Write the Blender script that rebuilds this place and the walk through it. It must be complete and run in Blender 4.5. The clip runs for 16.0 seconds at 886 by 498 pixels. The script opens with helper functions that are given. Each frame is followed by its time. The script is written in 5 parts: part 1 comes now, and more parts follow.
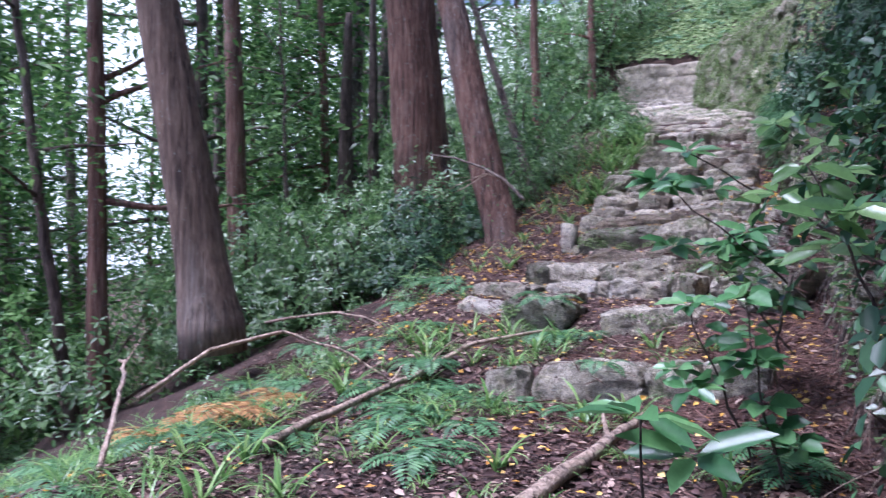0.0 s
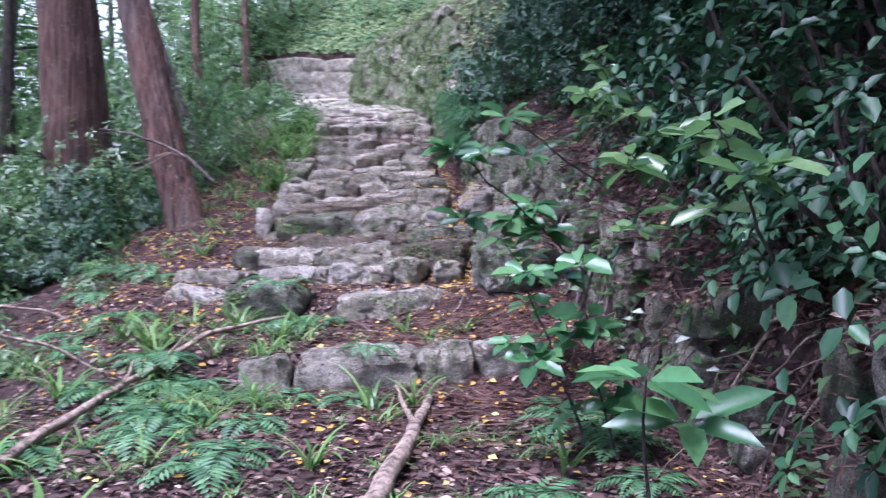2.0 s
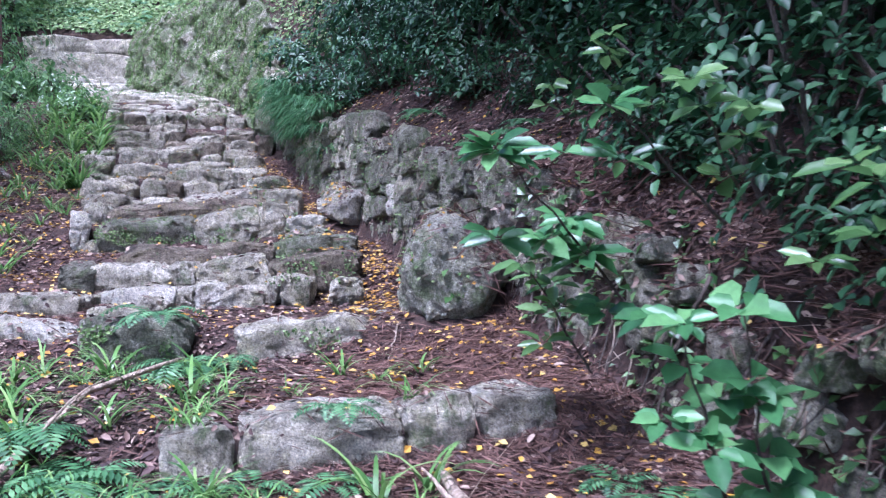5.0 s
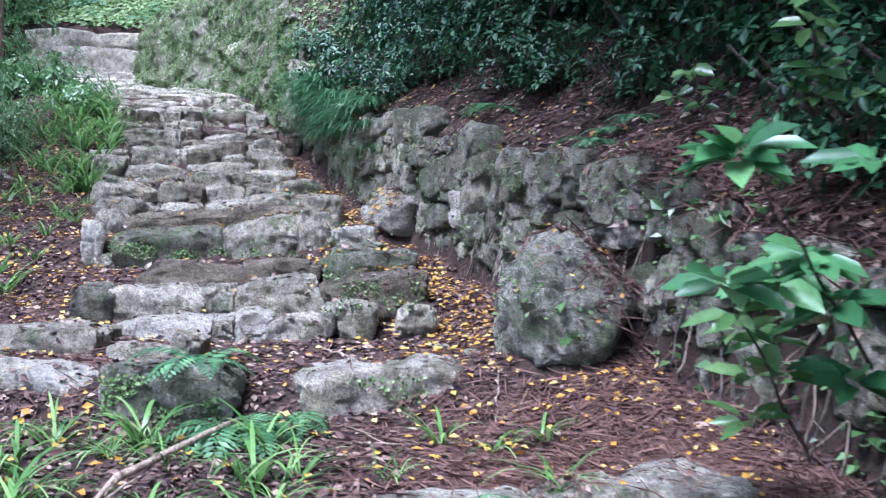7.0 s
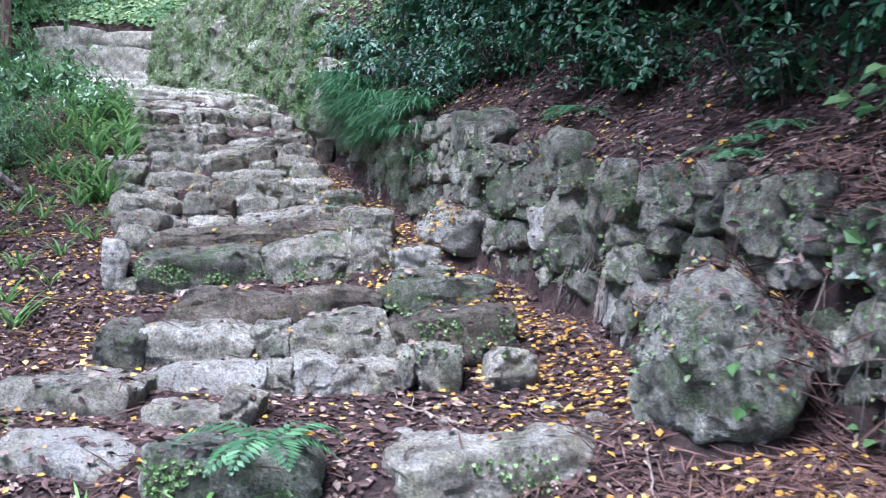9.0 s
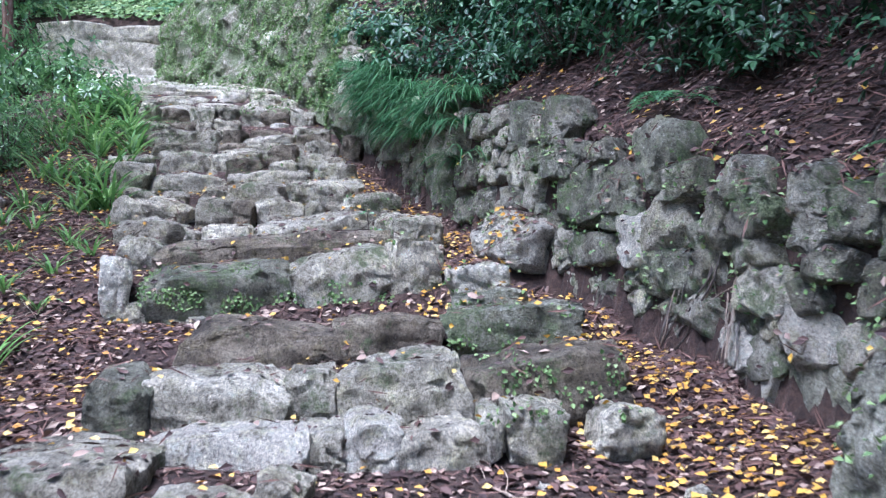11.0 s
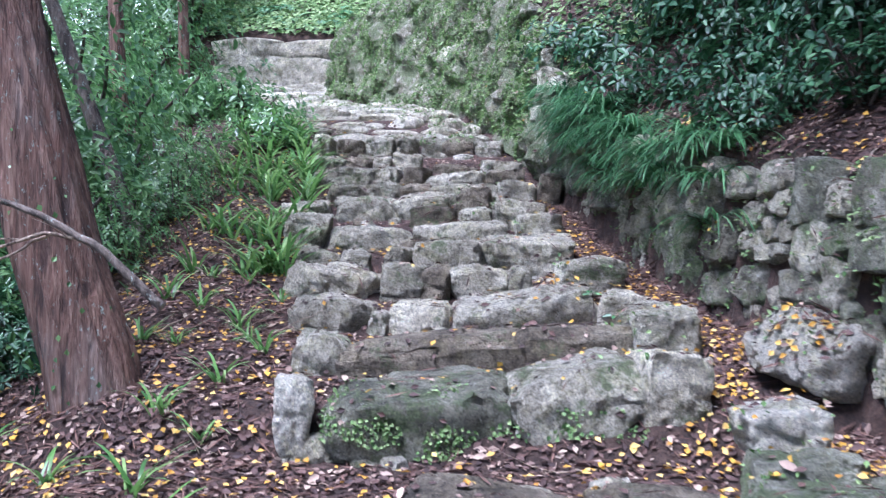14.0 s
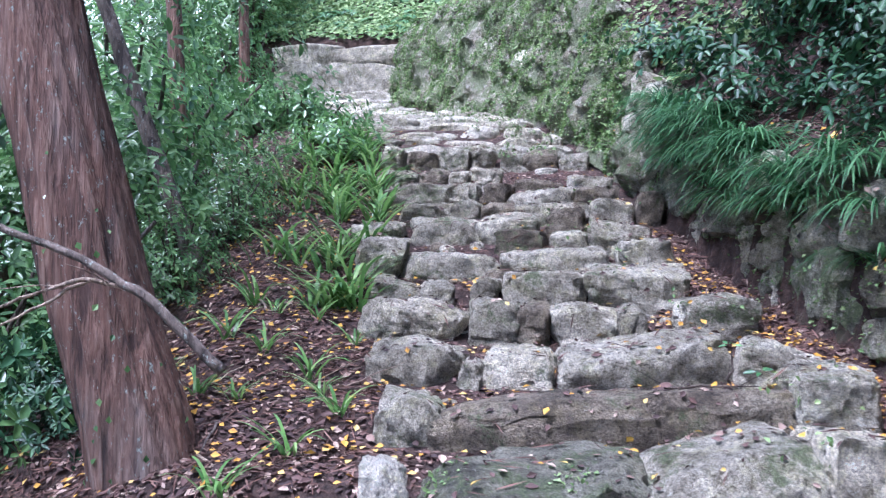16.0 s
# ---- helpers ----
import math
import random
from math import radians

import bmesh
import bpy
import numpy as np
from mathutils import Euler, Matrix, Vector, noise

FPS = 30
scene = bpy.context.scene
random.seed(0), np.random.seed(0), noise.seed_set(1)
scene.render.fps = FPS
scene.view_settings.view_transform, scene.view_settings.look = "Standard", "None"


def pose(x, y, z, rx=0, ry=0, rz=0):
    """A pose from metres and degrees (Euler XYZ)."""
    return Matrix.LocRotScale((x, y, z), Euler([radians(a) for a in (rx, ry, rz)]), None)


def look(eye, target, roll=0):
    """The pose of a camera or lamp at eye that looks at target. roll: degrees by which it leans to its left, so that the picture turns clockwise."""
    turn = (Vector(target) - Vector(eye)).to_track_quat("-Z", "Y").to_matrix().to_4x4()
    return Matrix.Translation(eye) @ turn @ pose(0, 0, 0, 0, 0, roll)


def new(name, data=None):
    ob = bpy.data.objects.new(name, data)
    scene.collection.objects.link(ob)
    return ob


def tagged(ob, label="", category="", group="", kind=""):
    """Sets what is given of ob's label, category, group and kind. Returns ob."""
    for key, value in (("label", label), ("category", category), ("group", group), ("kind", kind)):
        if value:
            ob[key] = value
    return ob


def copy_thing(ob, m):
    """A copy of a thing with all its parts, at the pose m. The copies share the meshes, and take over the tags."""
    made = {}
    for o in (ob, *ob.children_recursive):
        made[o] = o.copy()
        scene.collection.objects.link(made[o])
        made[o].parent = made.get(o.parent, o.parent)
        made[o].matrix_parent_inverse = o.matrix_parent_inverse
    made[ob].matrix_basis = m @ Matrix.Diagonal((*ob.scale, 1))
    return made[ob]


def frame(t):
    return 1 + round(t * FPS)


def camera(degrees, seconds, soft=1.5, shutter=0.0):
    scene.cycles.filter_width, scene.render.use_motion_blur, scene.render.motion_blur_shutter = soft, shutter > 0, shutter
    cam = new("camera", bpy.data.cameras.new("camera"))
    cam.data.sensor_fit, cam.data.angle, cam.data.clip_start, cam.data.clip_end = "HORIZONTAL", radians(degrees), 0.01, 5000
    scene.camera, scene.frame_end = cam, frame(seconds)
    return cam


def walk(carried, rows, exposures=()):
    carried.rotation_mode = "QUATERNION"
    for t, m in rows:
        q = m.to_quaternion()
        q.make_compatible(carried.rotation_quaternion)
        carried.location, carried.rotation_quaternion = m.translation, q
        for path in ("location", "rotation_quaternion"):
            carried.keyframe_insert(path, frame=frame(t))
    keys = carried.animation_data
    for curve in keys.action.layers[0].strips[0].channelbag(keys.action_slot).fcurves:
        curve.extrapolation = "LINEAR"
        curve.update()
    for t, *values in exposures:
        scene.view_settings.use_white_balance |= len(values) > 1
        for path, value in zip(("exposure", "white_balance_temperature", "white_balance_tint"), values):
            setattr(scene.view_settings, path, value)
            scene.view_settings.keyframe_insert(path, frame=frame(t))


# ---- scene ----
cam = camera(52.7, 16.0, soft=1.25, shutter=0.5)
PATH = [
    (0, (3.194, -2.899, 1.034), (1.889, -1.383, 1.049), 0.4),
    (0.5, (3.007, -2.95, 1.003), (1.85, -1.319, 1.016), 0.4),
    (1, (2.766, -2.947, 0.968), (1.744, -1.228, 0.982), 0.6),
    (1.5, (2.452, -2.953, 0.923), (1.639, -1.126, 0.94), 0.7),
    (2, (2.166, -2.872, 0.893), (1.58, -0.96, 0.909), 0.4),
    (2.5, (1.927, -2.783, 0.901), (1.548, -0.819, 0.918), 0.4),
    (3, (1.651, -2.706, 0.919), (1.464, -0.714, 0.936), 0.4),
    (3.2, (1.522, -2.66, 0.928), (1.396, -0.664, 0.949), 0.4),
    (5.3, (0.59, -1.719, 1.06), (0.549, 0.281, 1.07), 0.1),
    (5.5, (0.526, -1.628, 1.077), (0.489, 0.372, 1.088), 0.2),
    (6, (0.39, -1.322, 1.134), (0.35, 0.678, 1.143), 0.1),
    (6.5, (0.265, -1.017, 1.144), (0.227, 0.983, 1.158), 0.3),
    (7, (0.084, -0.696, 1.186), (0.035, 1.304, 1.196), 0.2),
    (7.5, (-0.09, -0.454, 1.237), (-0.137, 1.546, 1.249), 0.3),
    (8, (-0.219, -0.192, 1.293), (-0.269, 1.807, 1.302), 0.2),
    (8.5, (-0.307, 0.057, 1.34), (-0.365, 2.056, 1.351), 0.1),
    (9, (-0.456, 0.293, 1.36), (-0.516, 2.292, 1.372), 0.3),
    (9.5, (-0.626, 0.515, 1.407), (-0.694, 2.513, 1.419), 0.3),
    (9.7, (-0.684, 0.608, 1.41), (-0.754, 2.606, 1.425), 0.3),
    (11.8, (-0.85, 1.91, 1.692), (-0.936, 3.908, 1.692), -0.2),
    (12, (-0.81, 2.004, 1.767), (-0.895, 4.002, 1.766), -0.2),
    (12.5, (-0.799, 2.149, 1.857), (-0.928, 4.145, 1.864), 0.2),
    (13, (-0.95, 2.252, 1.839), (-1.25, 4.23, 1.843), 0.3),
    (13.5, (-1.261, 2.543, 1.952), (-1.655, 4.504, 1.947), 0.1),
    (14, (-1.449, 2.781, 2.09), (-1.879, 4.734, 2.088), 0.1),
    (14.5, (-1.564, 3.028, 2.158), (-2.039, 4.971, 2.161), 0.1),
    (15, (-1.658, 3.245, 2.231), (-2.167, 5.179, 2.234), 0.1),
    (15.5, (-1.795, 3.412, 2.266), (-2.326, 5.341, 2.272), 0.2),
    (16, (-1.913, 3.584, 2.283), (-2.462, 5.507, 2.291), 0.3),
]
EXPOSURES = [(0.0, 0.92, 5240, 35), (3.2, 1.26, 5030, 39), (5.3, 1.33, 4960, 29), (9.0, 1.33, 4980, 22), (12.5, 1.35, 5000, 20), (16.0, 1.41, 5030, 26)]
# rows of the path: seconds, eye, target, roll
walk(cam, [(t, look(eye, target, roll)) for t, eye, target, roll in PATH], exposures=EXPOSURES)

# ---------------------------------------------------------------- light
SUN_ELEVATION, SUN_TURN = radians(72), radians(212)
world = bpy.data.worlds.new("sky")
scene.world = world
world.use_nodes = True
wn = world.node_tree.nodes
sky = wn.new("ShaderNodeTexSky")
sky.sky_type = "NISHITA"
sky.sun_disc = False
sky.sun_elevation, sky.sun_rotation = SUN_ELEVATION, SUN_TURN
sky.air_density, sky.dust_density = 1.3, 3.0
wn["Background"].inputs["Strength"].default_value = 0.095
world.node_tree.links.new(sky.outputs["Color"], wn["Background"].inputs["Color"])
sun = new("sun", bpy.data.lights.new("sun", "SUN"))
sun.data.energy, sun.data.angle, sun.data.color = 5.0, radians(30), (1.0, 0.98, 0.94)
sun.matrix_world = look((-9, 0.5, 24), (-3, 8, 1))


# ---------------------------------------------------------------- materials
class Nodes:
    """Short hand for one node material."""

    def __init__(self, name):
        self.mat = bpy.data.materials.new(name)
        self.mat.use_nodes = True
        self.tree = self.mat.node_tree
        self.bsdf = self.tree.nodes["Principled BSDF"]
        self.coord = self.tree.nodes.new("ShaderNodeTexCoord")
        self.info = self.tree.nodes.new("ShaderNodeObjectInfo")

    def link(self, a, b):
        self.tree.links.new(a, b)

    def shifted(self):
        """Object coordinates moved by a random amount for each object."""
        n = self.tree.nodes.new("ShaderNodeVectorMath")
        n.operation = "ADD"
        m = self.tree.nodes.new("ShaderNodeMath")
        m.operation = "MULTIPLY"
        m.inputs[1].default_value = 37.0
        self.link(self.info.outputs["Random"], m.inputs[0])
        self.link(self.coord.outputs["Object"], n.inputs[0])
        self.link(m.outputs[0], n.inputs[1])
        return n.outputs[0]

    def noise(self, scale, detail=5, vector=None, rough=0.6, stretch=None):
        n = self.tree.nodes.new("ShaderNodeTexNoise")
        n.inputs["Scale"].default_value, n.inputs["Detail"].default_value = scale, detail
        n.inputs["Roughness"].default_value = rough
        v = vector if vector is not None else self.coord.outputs["Object"]
        if stretch:
            mp = self.tree.nodes.new("ShaderNodeMapping")
            mp.inputs["Scale"].default_value = stretch
            self.link(v, mp.inputs["Vector"])
            v = mp.outputs[0]
        self.link(v, n.inputs["Vector"])
        return n.outputs["Fac"]

    def ramp(self, fac, stops):
        n = self.tree.nodes.new("ShaderNodeValToRGB")
        e = n.color_ramp.elements
        while len(e) < len(stops):
            e.new(0.5)
        for el, (p, c) in zip(e, stops):
            el.position = p
            el.color = (*c, 1) if len(c) == 3 else c
        self.link(fac, n.inputs["Fac"])
        return n.outputs["Color"]

    def mask(self, fac, lo, hi):
        n = self.tree.nodes.new("ShaderNodeMapRange")
        n.inputs["From Min"].default_value, n.inputs["From Max"].default_value = lo, hi
        self.link(fac, n.inputs["Value"])
        return n.outputs["Result"]

    def math(self, op, a, b):
        n = self.tree.nodes.new("ShaderNodeMath")
        n.operation = op
        for i, v in enumerate((a, b)):
            if isinstance(v, (int, float)):
                n.inputs[i].default_value = v
            else:
                self.link(v, n.inputs[i])
        return n.outputs[0]

    def mix(self, fac, a, b, blend="MIX"):
        n = self.tree.nodes.new("ShaderNodeMix")
        n.data_type, n.blend_type = "RGBA", blend
        for i, v in ((0, fac), (6, a), (7, b)):
            if isinstance(v, (int, float)):
                n.inputs[i].default_value = v
            elif isinstance(v, tuple):
                n.inputs[i].default_value = (*v, 1)
            else:
                self.link(v, n.inputs[i])
        return n.outputs[2]

    def bump(self, height, strength, distance=0.02):
        n = self.tree.nodes.new("ShaderNodeBump")
        n.inputs["Strength"].default_value, n.inputs["Distance"].default_value = strength, distance
        self.link(height, n.inputs["Height"])
        self.link(n.outputs[0], self.bsdf.inputs["Normal"])

    def up(self):
        """How far the surface looks upwards."""
        g = self.tree.nodes.new("ShaderNodeNewGeometry")
        s = self.tree.nodes.new("ShaderNodeSeparateXYZ")
        self.link(g.outputs["Normal"], s.inputs[0])
        return s.outputs["Z"]

    def finish(self, colour, rough):
        self.link(colour, self.bsdf.inputs["Base Color"])
        self.bsdf.inputs["Roughness"].default_value = rough
        return self.mat


def rock_material(name, dark, mid, light, moss_amount, lichen=0.59, stain=0.9):
    m = Nodes(name)
    v = m.shifted()
    col = m.ramp(m.noise(4, 8, v, 0.7), [(0.36, dark), (0.5, mid), (0.64, light)])
    grain = m.ramp(m.noise(85, 8, v, 0.85), [(0.38, (0.36, 0.34, 0.31)), (0.5, (1.0, 1.0, 1.0)), (0.62, (1.6, 1.6, 1.56))])
    col = m.mix(0.9, col, grain, "MULTIPLY")
    blots = m.ramp(m.noise(9, 9, v, 0.72), [(0.38, (0.42, 0.4, 0.35)), (0.5, (0.98, 0.97, 0.95)), (0.6, (1.2, 1.2, 1.17))])
    col = m.mix(stain * 0.75, col, blots, "MULTIPLY")
    pale = m.mask(m.noise(21, 10, v, 0.85), lichen - 0.015, lichen + 0.015)
    col = m.mix(m.math("MULTIPLY", pale, 0.9), col, (0.7, 0.71, 0.65))
    tone = m.ramp(m.info.outputs["Random"], [(0.0, (0.72, 0.69, 0.63)), (0.5, (1.0, 0.98, 0.93)), (1.0, (1.18, 1.14, 1.06))])
    col = m.mix(1.0, col, tone, "MULTIPLY")
    film = m.mask(m.noise(6.5, 9, v, 0.8), 0.5, 0.6)
    col = m.mix(m.math("MULTIPLY", film, 0.5), col, m.mix(1.0, col, (0.78, 0.8, 0.5), "MULTIPLY"))
    pits = m.ramp(m.noise(36, 10, v, 0.88), [(0.39, (0.24, 0.22, 0.19)), (0.47, (0.95, 0.94, 0.91)), (0.6, (1.12, 1.12, 1.1))])
    col = m.mix(0.85, col, pits, "MULTIPLY")
    mossy = m.math("ADD", m.noise(3.2, 9, v, 0.75), m.math("MULTIPLY", m.noise(30, 4, v, 0.7), 0.18))
    fac = m.mask(mossy, 0.73 - moss_amount, 0.81 - moss_amount)
    green = m.ramp(m.noise(70, 4, v, 0.7), [(0.35, (0.05, 0.07, 0.025)), (0.52, (0.13, 0.17, 0.065)), (0.68, (0.28, 0.33, 0.16))])
    col = m.mix(m.math("MULTIPLY", fac, 0.85), col, green)
    relief = m.math("ADD", m.noise(20, 10, v, 0.82), m.math("MULTIPLY", m.noise(80, 5, v, 0.75), 0.8))
    m.bump(relief, 1.0, 0.06)
    return m.finish(col, 0.9)


def leaf_material(name, dark, mid, light, rough=0.4, through_share=0.25, middle=0.55, gloss=0.32):
    m = Nodes(name)
    g = m.tree.nodes.new("ShaderNodeNewGeometry")
    col = m.ramp(g.outputs["Random Per Island"], [(0.0, dark), (middle, mid), (1.0, light)])
    col = m.mix(0.5, col, m.ramp(m.noise(45, 3), [(0.3, (0.6, 0.6, 0.6)), (0.7, (1.15, 1.15, 1.1))]), "MULTIPLY")
    mat = m.finish(col, rough)
    m.bsdf.inputs["Specular IOR Level"].default_value = gloss
    if through_share:
        tr = m.tree.nodes.new("ShaderNodeBsdfTranslucent")
        m.link(col, tr.inputs["Color"])
        mx = m.tree.nodes.new("ShaderNodeMixShader")
        mx.inputs[0].default_value = through_share
        m.link(m.bsdf.outputs[0], mx.inputs[1])
        m.link(tr.outputs[0], mx.inputs[2])
        m.link(mx.outputs[0], m.tree.nodes["Material Output"].inputs["Surface"])
    return mat


def bark_material(name, dark, mid, light, lichen=0.64, stretch=(14, 14, 1.2)):
    m = Nodes(name)
    grain = m.noise(3.2, 8, None, 0.7, stretch)
    strips = m.noise(2.0, 5, None, 0.65, (stretch[0] * 0.9, stretch[1] * 0.9, stretch[2] * 0.35))
    col = m.ramp(grain, [(0.3, dark), (0.5, mid), (0.7, light)])
    col = m.mix(0.85, col, m.ramp(strips, [(0.38, (0.3, 0.24, 0.22)), (0.46, (1.0, 0.95, 0.9)), (0.6, (1.3, 1.22, 1.15))]), "MULTIPLY")
    col = m.mix(0.7, col, m.ramp(m.noise(1.6, 4), [(0.3, (0.55, 0.5, 0.48)), (0.7, (1.15, 1.1, 1.05))]), "MULTIPLY")
    weathered = m.mask(m.noise(1.1, 5, None, 0.7, (1, 1, 0.35)), 0.5, 0.66)
    col = m.mix(m.math("MULTIPLY", weathered, 0.5), col, m.ramp(grain, [(0.35, (0.1, 0.085, 0.075)), (0.65, (0.36, 0.33, 0.29))]))
    spots = m.mask(m.noise(30, 7, None, 0.75, (1, 1, 0.6)), lichen, lichen + 0.04)
    col = m.mix(m.math("MULTIPLY", spots, 0.85), col, (0.36, 0.42, 0.36))
    m.bump(m.math("ADD", grain, m.math("MULTIPLY", strips, 1.6)), 1.0, 0.04)
    return m.finish(col, 0.9)


def soil_material():
    m = Nodes("forest_soil")
    col = m.ramp(m.noise(7, 9, None, 0.75), [(0.3, (0.02, 0.012, 0.009)), (0.5, (0.07, 0.041, 0.03)), (0.68, (0.15, 0.096, 0.074))])
    needles = m.ramp(m.noise(60, 6, None, 0.8), [(0.35, (0.35, 0.32, 0.3)), (0.65, (1.25, 1.1, 1.0))])
    col = m.mix(0.85, col, needles, "MULTIPLY")
    mossy = m.mask(m.noise(1.3, 6, None, 0.7), 0.6, 0.7)
    col = m.mix(m.math("MULTIPLY", mossy, 0.45), col, (0.05, 0.07, 0.025))
    m.bump(m.noise(45, 8, None, 0.8), 1.0, 0.05)
    return m.finish(col, 0.95)


STEP_ROCK = rock_material("step_stone", (0.28, 0.255, 0.205), (0.55, 0.515, 0.44), (0.8, 0.77, 0.69), 0.085)
MOSS_ROCK = rock_material("mossy_stone", (0.13, 0.13, 0.1), (0.3, 0.3, 0.245), (0.46, 0.45, 0.39), 0.14)
WALL_ROCK = rock_material("wall_stone", (0.13, 0.122, 0.097), (0.28, 0.265, 0.22), (0.5, 0.48, 0.42), 0.12)
PALE_ROCK = rock_material("pale_stone", (0.5, 0.46, 0.41), (0.68, 0.64, 0.58), (0.8, 0.77, 0.7), 0.02, 0.55, 0.4)
BROWN_ROCK = rock_material("brown_stone", (0.09, 0.07, 0.053), (0.26, 0.215, 0.165), (0.42, 0.37, 0.3), 0.08, 0.63)
GREEN_ROCK = rock_material("green_bank_stone", (0.18, 0.16, 0.12), (0.38, 0.35, 0.28), (0.7, 0.67, 0.6), 0.2, 0.55, 0.85)
BOULDER_ROCK = rock_material("boulder_stone", (0.22, 0.215, 0.175), (0.43, 0.42, 0.36), (0.65, 0.64, 0.57), 0.1, 0.57)
SOIL = soil_material()
BARK_CEDAR = bark_material("cedar_bark", (0.05, 0.026, 0.02), (0.19, 0.108, 0.08), (0.37, 0.26, 0.21), 0.6, (9, 9, 0.6))
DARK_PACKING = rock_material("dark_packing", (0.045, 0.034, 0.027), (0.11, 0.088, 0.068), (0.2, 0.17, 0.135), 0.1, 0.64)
BARK_GREY = bark_material("grey_bark", (0.05, 0.042, 0.036), (0.15, 0.125, 0.105), (0.28, 0.25, 0.22), 0.58, (6, 6, 2))
BARK_BROWN = bark_material("brown_bark", (0.06, 0.042, 0.032), (0.19, 0.14, 0.108), (0.33, 0.265, 0.215), 0.62, (8, 8, 0.8))
DEADWOOD = bark_material("dead_wood", (0.2, 0.15, 0.11), (0.44, 0.36, 0.28), (0.6, 0.53, 0.44), 0.7, (10, 10, 2))
TWIG = bark_material("twig_bark", (0.03, 0.024, 0.018), (0.09, 0.07, 0.055), (0.17, 0.14, 0.115), 0.7, (8, 8, 2))
LEAF_DARK = leaf_material("evergreen_leaf", (0.014, 0.044, 0.02), (0.036, 0.1, 0.042), (0.085, 0.19, 0.075), 0.42, 0.2)
LEAF_MID = leaf_material("shrub_leaf", (0.05, 0.12, 0.038), (0.12, 0.24, 0.075), (0.24, 0.39, 0.15), 0.28, 0.45, gloss=0.55)
LEAF_BRIGHT = leaf_material("fresh_leaf", (0.035, 0.11, 0.04), (0.085, 0.23, 0.08), (0.17, 0.35, 0.13), 0.32, 0.35, gloss=0.45)
LEAF_CANOPY = leaf_material("canopy_leaf", (0.03, 0.09, 0.025), (0.08, 0.19, 0.05), (0.2, 0.36, 0.1), 0.45, 0.45)
STRAP = leaf_material("strap_leaf", (0.06, 0.14, 0.035), (0.14, 0.28, 0.07), (0.3, 0.44, 0.15), 0.3, 0.35)
FERN = leaf_material("fern_leaf", (0.04, 0.11, 0.045), (0.09, 0.22, 0.085), (0.18, 0.34, 0.15), 0.45, 0.35)
DEAD_LEAF = leaf_material("dead_leaf", (0.035, 0.02, 0.018), (0.125, 0.07, 0.057), (0.46, 0.34, 0.26), 0.7, 0.1, 0.74)
RUST_LEAF = leaf_material("rust_leaf", (0.05, 0.025, 0.018), (0.12, 0.062, 0.045), (0.23, 0.13, 0.1), 0.8, 0.1)
GOLD_LEAF = leaf_material("yellow_leaf", (0.42, 0.2, 0.03), (0.62, 0.36, 0.05), (0.75, 0.55, 0.18), 0.6, 0.2)
HERB = leaf_material("wall_herb", (0.08, 0.15, 0.045), (0.19, 0.29, 0.1), (0.36, 0.46, 0.2), 0.6, 0.25)
TAWNY_FERN = leaf_material("dead_fern", (0.16, 0.08, 0.03), (0.33, 0.18, 0.06), (0.5, 0.31, 0.12), 0.8, 0.25)


# ---------------------------------------------------------------- builders
def part(name, data, material, parent=None, label=""):
    """Links mesh data as one object, under a thing where one is given."""
    ob = new(name, data)
    if material:
        data.materials.append(material)
    if parent:
        ob.parent = parent
    return tagged(ob, label)


def thing(name, label, category, group="", kind="", place=None):
    ob = new(name)
    ob.empty_display_size = 0.1
    if place is not None:
        ob.location = place
    return tagged(ob, label, category, group, kind)


def mesh_of(name, verts, faces, smooth=True, sharp=0):
    me = bpy.data.meshes.new(name)
    me.from_pydata([tuple(v) for v in verts], [], [tuple(f) for f in faces])
    if smooth:
        me.polygons.foreach_set("use_smooth", [True] * len(me.polygons))
    me.update()
    if sharp:
        me.set_sharp_from_angle(angle=radians(sharp))
    return me


def unit(v):
    return v / np.maximum(np.linalg.norm(v, axis=-1, keepdims=True), 1e-9)


def box_grid(cuts):
    """Vertices and quads of a cube from -1 to 1, cut into cuts x cuts squares a side."""
    bm = bmesh.new()
    bmesh.ops.create_cube(bm, size=2)
    bmesh.ops.subdivide_edges(bm, edges=bm.edges[:], cuts=cuts - 1, use_grid_fill=True)
    v = np.array([x.co[:] for x in bm.verts])
    bm.verts.index_update()
    f = [[x.index for x in q.verts] for q in bm.faces]
    bm.free()
    return v, f


BOX = {n: box_grid(n) for n in (4, 6, 9, 14, 26)}


